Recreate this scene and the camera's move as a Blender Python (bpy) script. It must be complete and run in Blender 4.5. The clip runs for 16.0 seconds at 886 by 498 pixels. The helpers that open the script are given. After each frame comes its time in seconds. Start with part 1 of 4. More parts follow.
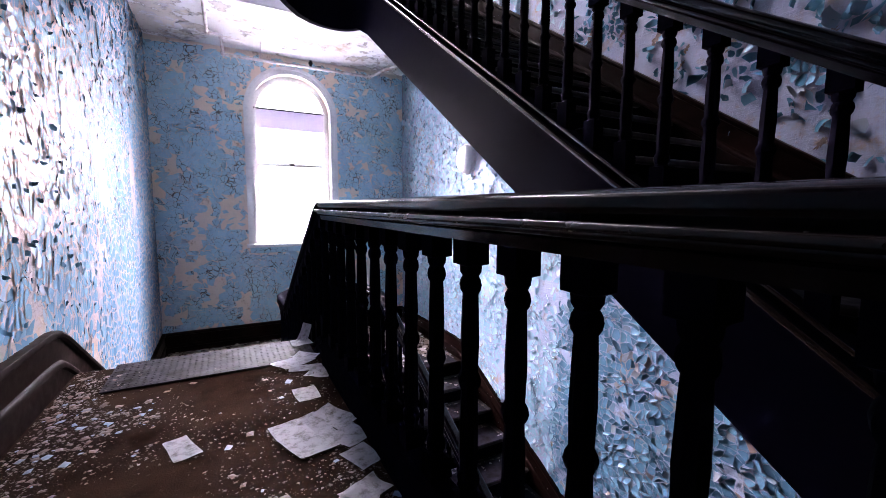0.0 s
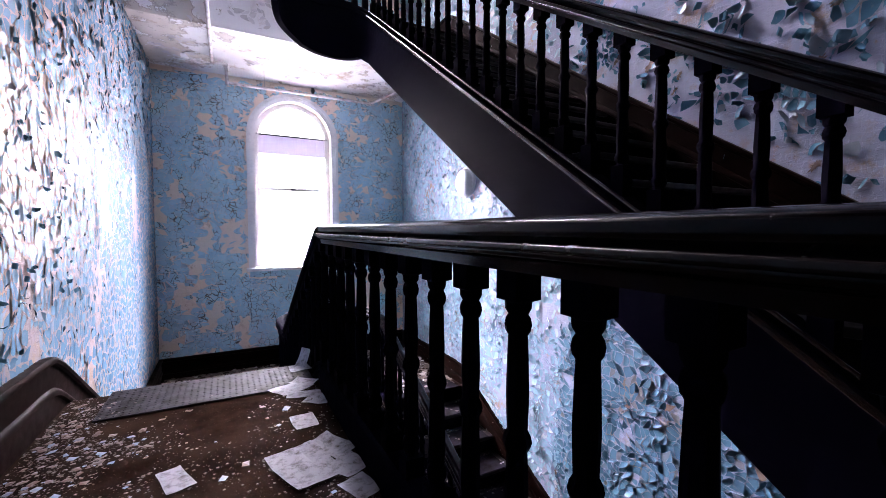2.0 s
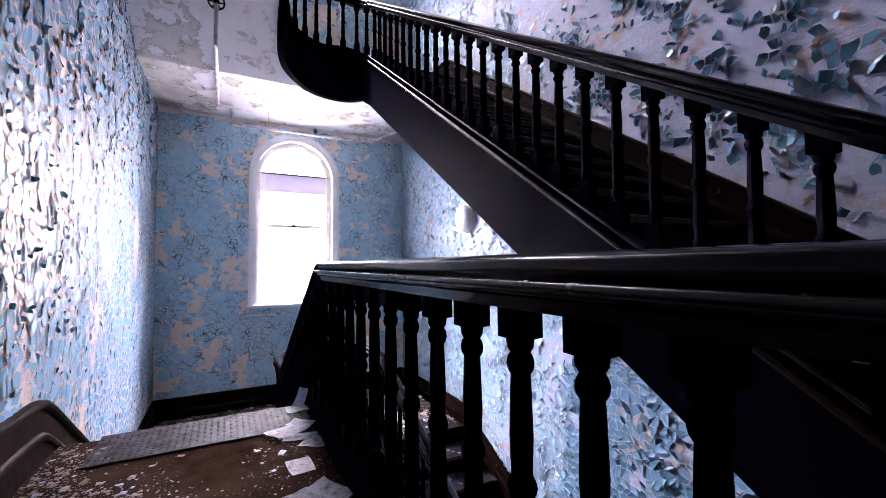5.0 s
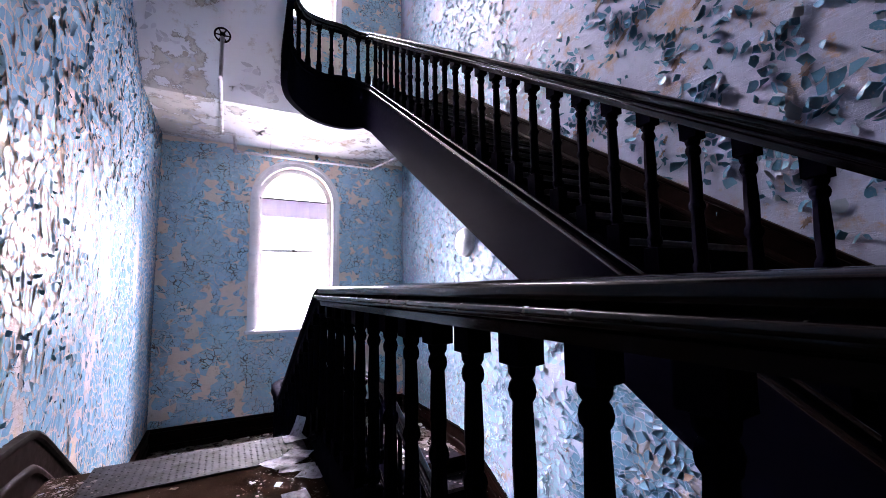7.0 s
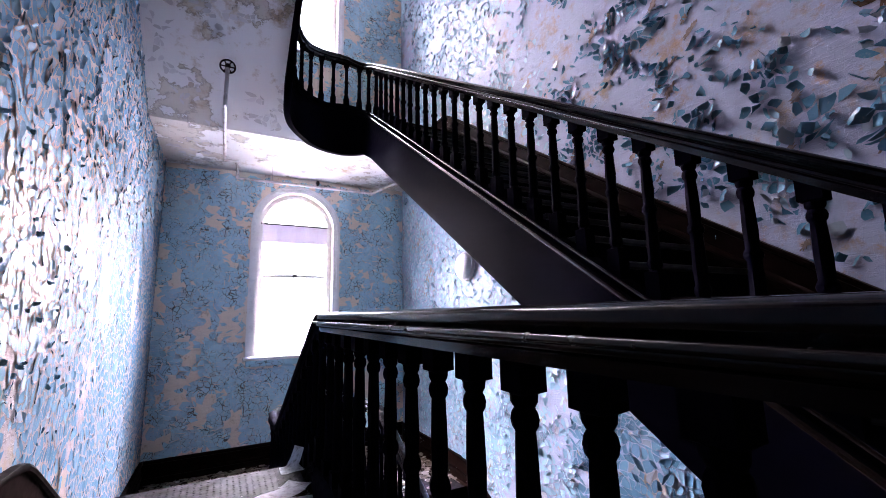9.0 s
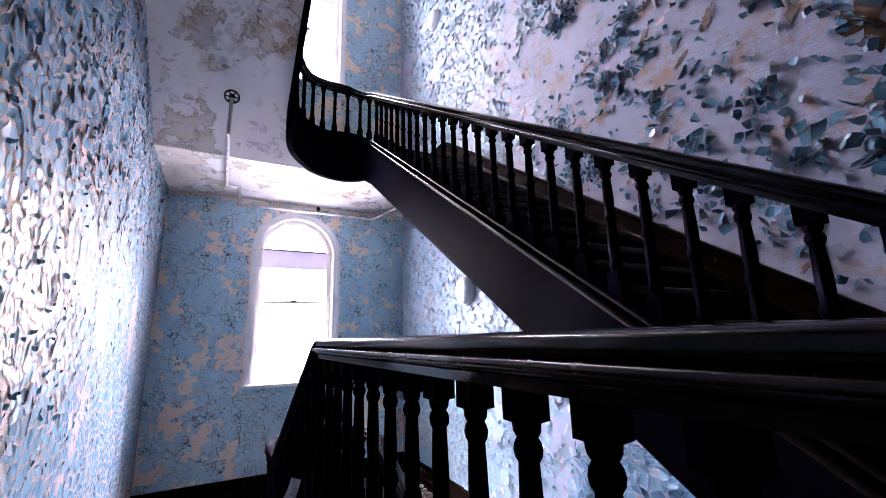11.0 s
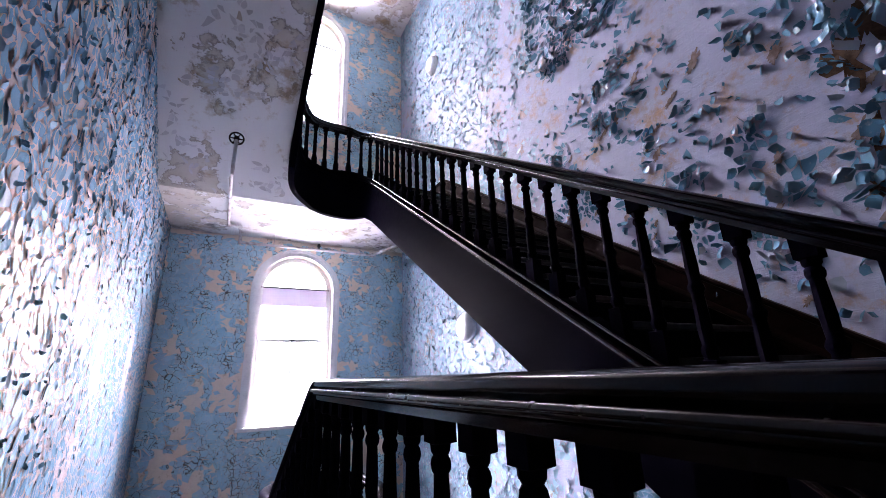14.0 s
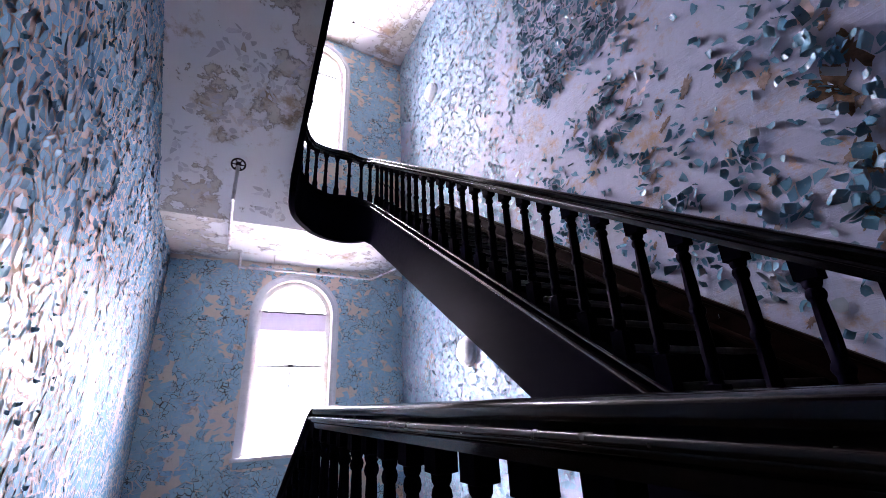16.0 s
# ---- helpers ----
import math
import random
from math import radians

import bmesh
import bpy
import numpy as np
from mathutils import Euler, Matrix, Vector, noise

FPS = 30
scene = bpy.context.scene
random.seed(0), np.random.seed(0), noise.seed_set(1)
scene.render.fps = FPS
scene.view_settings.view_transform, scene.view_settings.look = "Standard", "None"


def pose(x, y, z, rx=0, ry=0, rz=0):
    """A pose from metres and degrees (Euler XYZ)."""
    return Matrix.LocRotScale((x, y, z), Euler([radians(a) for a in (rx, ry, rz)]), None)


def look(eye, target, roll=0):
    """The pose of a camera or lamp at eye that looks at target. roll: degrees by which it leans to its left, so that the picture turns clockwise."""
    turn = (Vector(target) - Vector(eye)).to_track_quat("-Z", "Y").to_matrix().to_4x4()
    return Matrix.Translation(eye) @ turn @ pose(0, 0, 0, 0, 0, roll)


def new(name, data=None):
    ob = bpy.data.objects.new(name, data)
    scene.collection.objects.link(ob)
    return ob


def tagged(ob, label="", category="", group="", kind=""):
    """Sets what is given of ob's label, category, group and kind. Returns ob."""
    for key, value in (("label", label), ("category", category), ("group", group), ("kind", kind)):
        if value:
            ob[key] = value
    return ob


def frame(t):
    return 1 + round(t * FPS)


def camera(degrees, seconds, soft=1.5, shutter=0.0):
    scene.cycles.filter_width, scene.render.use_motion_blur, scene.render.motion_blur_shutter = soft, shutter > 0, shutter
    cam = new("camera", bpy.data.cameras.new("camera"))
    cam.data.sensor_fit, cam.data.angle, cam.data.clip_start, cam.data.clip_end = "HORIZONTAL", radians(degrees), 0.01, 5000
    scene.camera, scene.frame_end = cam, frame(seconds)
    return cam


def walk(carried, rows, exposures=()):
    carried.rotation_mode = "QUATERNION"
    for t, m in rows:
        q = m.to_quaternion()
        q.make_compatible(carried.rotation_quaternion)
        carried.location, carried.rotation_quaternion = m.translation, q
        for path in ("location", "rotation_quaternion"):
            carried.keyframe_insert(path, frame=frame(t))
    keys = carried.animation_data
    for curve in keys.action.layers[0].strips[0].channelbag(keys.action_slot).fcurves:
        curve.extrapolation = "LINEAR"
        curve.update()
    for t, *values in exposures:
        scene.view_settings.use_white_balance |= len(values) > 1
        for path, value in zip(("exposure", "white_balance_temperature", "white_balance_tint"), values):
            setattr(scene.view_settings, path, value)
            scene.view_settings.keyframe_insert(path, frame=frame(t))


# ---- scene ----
cam = camera(94.95, 16.0, soft=0.8)
# t, eye x y z, yaw, pitch, lean to the right
ROWS = [
    (0.0, 0.0000, 0.0000, 0.8740, -28.07, -5.97, -0.33),
    (0.5, -0.0001, -0.0002, 0.8749, -28.08, -5.17, -0.26),
    (1.0, -0.0002, -0.0004, 0.8758, -28.08, -4.37, -0.20),
    (1.5, -0.0002, -0.0006, 0.8767, -28.08, -3.58, -0.12),
    (2.0, -0.0003, -0.0009, 0.8776, -28.07, -2.79, -0.03),
    (2.5, -0.0004, -0.0011, 0.8785, -28.07, -1.99, 0.05),
    (3.0, -0.0005, -0.0013, 0.8794, -28.07, -1.21, 0.13),
    (3.5, -0.0006, -0.0016, 0.8804, -28.06, -0.38, 0.21),
    (4.0, -0.0008, -0.0019, 0.8813, -28.07, 0.45, 0.29),
    (6.5, -0.0014, -0.0035, 0.8858, -28.10, 4.60, 0.73),
    (7.0, -0.0015, -0.0039, 0.8868, -28.12, 5.44, 0.79),
    (7.5, -0.0017, -0.0043, 0.8877, -28.14, 6.29, 0.87),
    (8.0, -0.0019, -0.0046, 0.8886, -28.13, 7.13, 0.96),
    (8.5, -0.0020, -0.0050, 0.8894, -28.14, 7.97, 1.06),
    (9.0, -0.0022, -0.0055, 0.8903, -28.16, 8.81, 1.16),
    (11.5, -0.0031, -0.0077, 0.8947, -28.26, 13.07, 1.63),
    (12.0, -0.0033, -0.0082, 0.8955, -28.28, 13.91, 1.71),
    (12.5, -0.0035, -0.0087, 0.8964, -28.31, 14.75, 1.81),
    (13.0, -0.0037, -0.0092, 0.8972, -28.35, 15.59, 1.92),
    (13.5, -0.0039, -0.0098, 0.8980, -28.38, 16.41, 2.03),
    (14.0, -0.0041, -0.0103, 0.8988, -28.41, 17.23, 2.14),
    (14.5, -0.0043, -0.0108, 0.8996, -28.44, 18.05, 2.26),
    (15.0, -0.0045, -0.0114, 0.9003, -28.47, 18.88, 2.38),
    (15.5, -0.0047, -0.0119, 0.9011, -28.52, 19.69, 2.51),
    (16.0, -0.0049, -0.0124, 0.9018, -28.59, 20.44, 2.60),
]


def aimed(x, y, z, yaw, pitch, lean):
    a, p = radians(yaw), radians(pitch)
    way = Vector((-math.sin(a) * math.cos(p), math.cos(a) * math.cos(p), math.sin(p)))
    return look((x, y, z), Vector((x, y, z)) + way, -lean)


UNIT = 1.15                                    # metres to one unit of the plan below
walk(cam, [(r[0], aimed(*[UNIT * v for v in r[1:4]], *r[4:])) for r in ROWS])

# ---------------------------------------------------------------- the plan
XL, XR, YF, YB = -0.745, 2.41, 5.86, -4.6       # side walls, window wall, wall behind
H1, H2, UP = -0.94, 3.09, 4.11                 # half landings, next floor
SOFFIT, TOP = 2.81, 7.20                       # underside of the upper half landing, top ceiling
YE = 2.70                                      # head of the short flight
XA, XB = 0.478, 1.42                           # the two rails, either side of the well
YC, YN = 4.45, -0.12                           # far and near ends of the well
SLOPE = 0.672
RISE_A, RISE_U, RUN_A, N_A = 0.94 / 7, 1.02 / 7, 0.217, 7           # short flight
RISE_B, RUN_B, N_B = 3.09 / 20, 3.09 / 20 / 0.672, 20
XM, RW = (XA + XB) / 2, (XB - XA) / 2
RAIL = 0.90

# ---------------------------------------------------------------- light
world = bpy.data.worlds.new("sky")
scene.world = world
world.use_nodes = True
wn = world.node_tree.nodes
sky = wn.new("ShaderNodeTexSky")
sky.sky_type, sky.sun_disc = "NISHITA", False
sky.sun_elevation, sky.sun_rotation = radians(40), radians(20)
world.node_tree.links.new(sky.outputs[0], wn["Background"].inputs[0])
wn["Background"].inputs[1].default_value = 0.12

sun_data = bpy.data.lights.new("sun", "SUN")
sun_data.energy, sun_data.angle, sun_data.color = 1.0, radians(15), (1.0, 0.96, 0.9)
sun = new("sun", sun_data)
sun.matrix_world = look((3, 12, 14), (0.8, 5, 1))


def daylight(name, at, w, h, aim, power):
    """Sky light that falls in through a window's opening."""
    d = bpy.data.lights.new(name, "AREA")
    d.shape, d.size, d.size_y, d.energy, d.color = "RECTANGLE", w * UNIT, h * UNIT, power, (1.08, 0.95, 1.10)
    o = new(name, d)
    o.matrix_world = look(Vector(at) * UNIT, Vector(aim) * UNIT)
    return o


daylight("window_daylight", (0.83, YF + 0.42, 1.45), 1.25, 2.6, (0.83, 0, 1.4), 125)
daylight("window_daylight", (0.83, YF + 0.42, 5.90), 1.25, 2.6, (0.83, 0, 5.0), 60)
daylight("sky_daylight", (1.05, YF + 2.2, 2.75), 4.2, 2.2, (0.6, 2.8, 1.0), 11300)
daylight("sky_daylight", (0.6, YF + 1.6, 7.6), 3.4, 2.4, (1.4, 4.0, 4.4), 7300)

# ---------------------------------------------------------------- materials


class Mat:
    def __init__(self, name, rough=0.6, metal=0.0, spec=0.5):
        self.m = bpy.data.materials.new(name)
        self.m.use_nodes = True
        self.t = self.m.node_tree
        self.b = self.t.nodes["Principled BSDF"]
        self.b.inputs["Roughness"].default_value = rough
        self.b.inputs["Metallic"].default_value = metal
        self.b.inputs["Specular IOR Level"].default_value = spec
        self.co = self.t.nodes.new("ShaderNodeNewGeometry").outputs["Position"]

    def node(self, kind, **ins):
        n = self.t.nodes.new("ShaderNode" + kind)
        for k, v in ins.items():
            self.put(n.inputs[k.replace("_", " ")], v)
        return n

    def put(self, sock, v):
        if isinstance(v, bpy.types.NodeSocket):
            self.t.links.new(v, sock)
        else:
            sock.default_value = v

    def noise(self, scale, detail=4.0, rough=0.55, stretch=None, shift=0.0):
        co = self.co
        if stretch or shift:
            mp = self.node("Mapping", Vector=co)
            mp.inputs["Scale"].default_value = stretch or (1, 1, 1)
            mp.inputs["Location"].default_value = (shift, shift * 1.7, shift * 0.6)
            co = mp.outputs[0]
        return self.node("TexNoise", Vector=co, Scale=scale, Detail=detail, Roughness=rough).outputs[0]

    def ramp(self, fac, stops):
        n = self.node("ValToRGB", Fac=fac)
        e = n.color_ramp.elements
        while len(e) < len(stops):
            e.new(0.5)
        for el, (p, c) in zip(e, stops):
            el.position = p
            el.color = (c, c, c, 1) if isinstance(c, (int, float)) else (*c, 1)
        return n.outputs[0]

    def mix(self, fac, a, b, mode="MIX"):
        n = self.t.nodes.new("ShaderNodeMix")
        n.data_type, n.blend_type = "RGBA", mode
        for s, v in ((n.inputs[0], fac), (n.inputs[6], a), (n.inputs[7], b)):
            self.put(s, (*v, 1) if isinstance(v, tuple) and len(v) == 3 else v)
        return n.outputs[2]

    def math(self, op, a, b=0.0, clamp=False):
        n = self.t.nodes.new("ShaderNodeMath")
        n.operation, n.use_clamp = op, clamp
        self.put(n.inputs[0], a), self.put(n.inputs[1], b)
        return n.outputs[0]

    def color(self, c):
        self.put(self.b.inputs["Base Color"], (*c, 1) if isinstance(c, tuple) else c)
        return self

    def rough(self, r):
        self.put(self.b.inputs["Roughness"], r)
        return self

    def bump(self, height, dist=0.01, strength=1.0):
        n = self.node("Bump", Height=height, Strength=strength, Distance=dist)
        self.put(self.b.inputs["Normal"], n.outputs[0])
        return self


PINK, STAIN = (0.70, 0.57, 0.55), (0.34, 0.23, 0.14)


def plaster(name, pink, stains, shift, white=(0.66, 0.62, 0.70), rose=PINK):
    """Bare wall plaster under the lost paint, with trowel marks, pink patches and brown stains."""
    m = Mat(name, 0.75)
    c = m.mix(m.ramp(m.noise(1.3, 4, shift=shift), [(0.55 - pink * 0.25, 0.0), (0.62 - pink * 0.1, 1.0)]), white, rose)
    c = m.mix(m.ramp(m.noise(14, 5, 0.7, shift=shift + 5), [(0.5, 0.0), (0.75, 0.45)]), c, tuple(0.76 * w for w in white))
    c = m.mix(m.ramp(m.noise(3.2, 7, 0.72, shift=shift + 11), [(0.62 - stains * 0.12, 0.0), (0.70 - stains * 0.06, 0.85)]), c, STAIN)
    c = m.mix(m.ramp(m.noise(7.0, 6, 0.7, shift=shift + 17), [(0.60, 0.0), (0.68, 0.75)]), c, (0.42, 0.27, 0.16))
    m.color(c)
    skin = m.ramp(m.noise(6, 6, 0.65, shift=shift + 2), [(0.47, 0.0), (0.485, 1.0)])
    creases = m.math("ADD", m.ramp(m.noise(7, 5, 0.6, (1, 1.0, 4.5), shift + 3), [(0.5, 0.0), (0.56, 1.0)]), m.ramp(m.noise(8, 5, 0.6, (1, 4.0, 1.2), shift + 8), [(0.53, 0.0), (0.58, 1.0)]))
    m.bump(m.math("ADD", m.math("ADD", m.math("MULTIPLY", skin, 0.4), m.math("MULTIPLY", creases, 0.3)), m.math("MULTIPLY", m.noise(60, 5), 0.3)), 0.006, 0.5)
    return m.m


def wood(name, a, b, rough=0.3, coat=0.3, spec=0.25, dents=0.3):
    m = Mat(name, rough, 0.0, spec)
    grain = m.noise(22, 6, 0.6, (1, 0.12, 1))
    m.color(m.mix(m.ramp(grain, [(0.35, 0.0), (0.7, 1.0)]), a, b))
    m.rough(m.ramp(m.noise(18, 5), [(0.3, rough * 0.8), (0.7, min(1, rough * 1.3))]))
    m.bump(m.math("ADD", m.noise(50, 4), m.math("MULTIPLY", m.noise(9, 3), 0.3)), 0.0006, dents)
    m.b.inputs["Coat Weight"].default_value = coat
    m.b.inputs["Coat Roughness"].default_value = 0.2
    return m.m


# Darkened: shade in the gaps between flakes is put into this plaster.
M_LEFT = plaster("bare_plaster_darkened", 0.55, 0.7, 1.0, (0.31, 0.26, 0.26), (0.40, 0.29, 0.27))
# Lightened to make up for bounced light that the backlit wall lacks.
M_FAR = plaster("bare_plaster_lightened", 0.9, 0.1, 2.0, (0.88, 0.80, 0.74), (0.90, 0.76, 0.66))
# Toned down to stand in for weaker light on the long wall.
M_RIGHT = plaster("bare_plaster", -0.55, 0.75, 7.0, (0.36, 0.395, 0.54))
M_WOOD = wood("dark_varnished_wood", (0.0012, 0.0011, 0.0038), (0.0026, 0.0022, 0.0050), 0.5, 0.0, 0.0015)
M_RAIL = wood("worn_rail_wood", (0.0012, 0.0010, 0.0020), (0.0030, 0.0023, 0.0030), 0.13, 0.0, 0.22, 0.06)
M_GLOSS = wood("polished_bead_wood", (0.006, 0.004, 0.004), (0.016, 0.010, 0.008), 0.20, 0.0, 0.6)
M_BEAD = wood("worn_bead_wood", (0.003, 0.002, 0.003), (0.010, 0.007, 0.006), 0.22, 0.0, 0.35, 0.8)
M_SKIRT = wood("brown_painted_wood", (0.0034, 0.0015, 0.0012), (0.008, 0.0036, 0.0028), 0.42, 0.0, 0.012)
M_TREAD = wood("worn_tread_wood", (0.004, 0.003, 0.003), (0.014, 0.010, 0.009), 0.5, 0.0)


def ceiling_paint():
    m = Mat("flaking_ceiling_paint", 0.6)
    f = m.math("ADD", m.math("MULTIPLY", m.noise(1.1, 3, shift=2), 0.5), m.math("MULTIPLY", m.noise(4, 7, 0.68, shift=4), 0.5))
    peel = m.ramp(f, [(0.455, 0.0), (0.460, 1.0)])
    edge = m.ramp(f, [(0.435, 0.0), (0.456, 1.0), (0.464, 0.0)])
    base = m.mix(m.noise(2, 4), (0.82, 0.80, 0.83), (0.88, 0.86, 0.89))
    below = m.mix(m.noise(6, 5), (0.58, 0.52, 0.47), (0.72, 0.67, 0.64))
    c = m.mix(peel, below, base)
    c = m.mix(m.ramp(m.noise(2.0, 6, 0.7, shift=31), [(0.55, 0.0), (0.66, 0.85)]), c, (0.40, 0.26, 0.15))
    m.color(m.mix(m.math("MULTIPLY", edge, 0.6), c, (0.20, 0.16, 0.14)))
    m.bump(m.math("ADD", peel, m.math("MULTIPLY", m.noise(40, 4), 0.12)), 0.016, 1.0)
    return m.m


def floor_dirt():
    m = Mat("grimy_floor", 0.85, 0.0, 0.0)
    c = m.mix(m.ramp(m.noise(2.2, 6, 0.6), [(0.35, 0.0), (0.68, 1.0)]), (0.009, 0.005, 0.0034), (0.031, 0.019, 0.0135))
    c = m.mix(m.ramp(m.noise(38, 5, 0.7), [(0.60, 0.0), (0.70, 0.8)]), c, (0.04, 0.031, 0.028))
    m.color(c)
    m.rough(m.ramp(m.noise(6, 5), [(0.35, 0.7), (0.7, 0.95)]))
    m.bump(m.math("ADD", m.noise(140, 5), m.math("MULTIPLY", m.noise(30, 5, 0.7), 0.8)), 0.004, 0.7)
    return m.m


def flake_paint(name, a, b, c, last=(0.52, 0.56, 0.64), rough=0.36, cracks=0.0):
    """Old paint, each flake a little different; cracks: crazing cells per metre."""
    m = Mat(name, rough)
    r = m.t.nodes.new("ShaderNodeNewGeometry").outputs["Random Per Island"]
    o = m.t.nodes.new("ShaderNodeObjectInfo").outputs["Random"]
    k = m.math("FRACT", m.math("ADD", r, o))
    c = m.ramp(k, [(0.0, a), (0.7, b), (0.9, c), (1.0, last)])
    c = m.mix(m.ramp(m.noise(24, 5, 0.7), [(0.56, 0.0), (0.72, 0.5)]), c, (0.34, 0.36, 0.38))
    if cracks:
        vo = m.node("TexVoronoi", Vector=m.mix(0.12, m.co, m.node("TexNoise", Vector=m.co, Scale=6.0).outputs[1]), Scale=cracks)
        vo.feature = "DISTANCE_TO_EDGE"
        wide = m.math("MULTIPLY", m.math("SUBTRACT", m.noise(4.5, 4, shift=6), 0.43), 0.22)
        c = m.mix(m.math("LESS_THAN", vo.outputs["Distance"], wide), c, (0.10, 0.10, 0.11))
    m.color(c)
    m.bump(m.noise(70, 4), 0.002, 0.5)
    return m.m


M_CEIL, M_FLOOR = ceiling_paint(), floor_dirt()
# One blue paint in several copies; their lightness carries light and shade.
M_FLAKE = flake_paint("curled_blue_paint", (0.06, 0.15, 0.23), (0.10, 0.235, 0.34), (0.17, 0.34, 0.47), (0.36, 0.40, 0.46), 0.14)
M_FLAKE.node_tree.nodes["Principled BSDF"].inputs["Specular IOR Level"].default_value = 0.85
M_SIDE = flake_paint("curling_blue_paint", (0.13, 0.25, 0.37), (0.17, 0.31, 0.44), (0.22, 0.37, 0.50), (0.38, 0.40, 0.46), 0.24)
# Raised above the other copies, in place of bounce and glare round the window.
M_SCALE = flake_paint("lightened_scaling_blue_paint", (0.40, 0.64, 0.76), (0.45, 0.69, 0.80), (0.50, 0.72, 0.82), (0.46, 0.56, 0.63), 0.38, 15.0)
# Darkened copy: dimmer light below the long flight is put into its colour.
M_TILE = flake_paint("dimmed_blue_paint", (0.075, 0.165, 0.255), (0.11, 0.235, 0.35), (0.15, 0.30, 0.43), (0.36, 0.24, 0.18), 0.3)
# Lightened copy: daylight glare beside the window is put into its colour.
M_GLARE = flake_paint("glare_lightened_blue_paint", (0.24, 0.40, 0.52), (0.30, 0.48, 0.60), (0.38, 0.55, 0.66), (0.56, 0.56, 0.60), 0.3)
M_CHIP = flake_paint("fallen_paint_chips", (0.030, 0.013, 0.008), (0.07, 0.030, 0.018), (0.10, 0.18, 0.30), (0.17, 0.25, 0.38))
m = Mat("white_window_paint", 0.5)
m.color(m.mix(m.ramp(m.noise(9, 6, 0.7), [(0.5, 0.0), (0.72, 0.6)]), (0.88, 0.88, 0.90), (0.62, 0.62, 0.68))).bump(m.noise(40, 4), 0.003, 0.5)
M_WHITE = m.m
m = Mat("scuffed_steel_plate", 0.5, 0.04, 0.03)
m.color(m.mix(m.ramp(m.noise(7, 6, 0.7), [(0.4, 0.0), (0.65, 1.0)]), (0.015, 0.0135, 0.021), (0.005, 0.0035, 0.003))).rough(m.ramp(m.noise(14, 4), [(0.3, 0.38), (0.7, 0.7)])).bump(m.noise(80, 3), 0.002, 0.4)
M_STEEL = m.m
m = Mat("old_pipe_paint", 0.45)
m.color(m.mix(m.ramp(m.noise(12, 5), [(0.5, 0.0), (0.7, 1.0)]), (0.66, 0.61, 0.64), (0.34, 0.25, 0.22))).bump(m.noise(60, 3), 0.002, 0.4)
M_PIPE = m.m
m = Mat("soiled_paper", 0.75)
m.color(m.mix(m.ramp(m.noise(26, 6, 0.75), [(0.47, 0.0), (0.70, 1.0)]), (0.44, 0.44, 0.50), (0.10, 0.085, 0.08))).bump(m.noise(30, 3), 0.002, 0.4)
M_PAPER = m.m
m = Mat("window_glass", 0.05)
m.b.inputs["Transmission Weight"].default_value = 1.0
m.b.inputs["IOR"].default_value = 1.05
m.color(m.mix(m.noise(4, 4), (0.95, 0.97, 1.0), (0.85, 0.87, 0.92)))
M_GLASS = m.m

# ---------------------------------------------------------------- mesh helpers


def mesh_of(name, bm, mat, smooth=False):
    bmesh.ops.recalc_face_normals(bm, faces=bm.faces)
    me = bpy.data.meshes.new(name)
    bm.to_mesh(me)
    bm.free()
    me.materials.append(mat)
    if smooth:
        me.polygons.foreach_set("use_smooth", [True] * len(me.polygons))
        me.set_sharp_from_angle(angle=radians(40))
    return me


def part(name, bm, mat, parent=None, label="", smooth=False):
    ob = new(name, mesh_of(name, bm, mat, smooth))
    if parent:
        ob.parent = parent
    if label:
        ob["label"] = label
    return ob


def box(bm, x0, x1, y0, y1, z0, z1, bevel=0.0):
    v = [bm.verts.new(p) for p in ((x0, y0, z0), (x1, y0, z0), (x1, y1, z0), (x0, y1, z0), (x0, y0, z1), (x1, y0, z1), (x1, y1, z1), (x0, y1, z1))]
    f = [bm.faces.new([v[i] for i in q]) for q in ((0, 3, 2, 1), (4, 5, 6, 7), (0, 1, 5, 4), (1, 2, 6, 5), (2, 3, 7, 6), (3, 0, 4, 7))]
    if bevel:
        bmesh.ops.bevel(bm, geom=list({e for q in f for e in q.edges}), offset=bevel, segments=2, affect="EDGES", profile=0.5)
    return bm


def prism(bm, outline, axis, a, b):
    """An outline in the plane across an axis, drawn out along it from a to b."""
    def at(p, w):
        return (w, *p) if axis == "x" else (p[0], w, p[1]) if axis == "y" else (*p, w)
    lo, hi = ([bm.verts.new(at(p, w)) for p in outline] for w in (a, b))
    bm.faces.new(lo), bm.faces.new(hi[::-1])
    n = len(outline)
    for i in range(n):
        bm.faces.new((lo[i], hi[i], hi[(i + 1) % n], lo[(i + 1) % n]))
    return bm


def eased(path, rounds=2, keep=0.25):
    path = [Vector(p) for p in path]
    for _ in range(rounds):
        out = [path[0]]
        for a, b in zip(path, path[1:]):
            k = min(keep, 0.06 / max((b - a).length, 1e-6))
            out += [a.lerp(b, k), a.lerp(b, 1 - k)]
        path = out + [path[-1]]
    return path


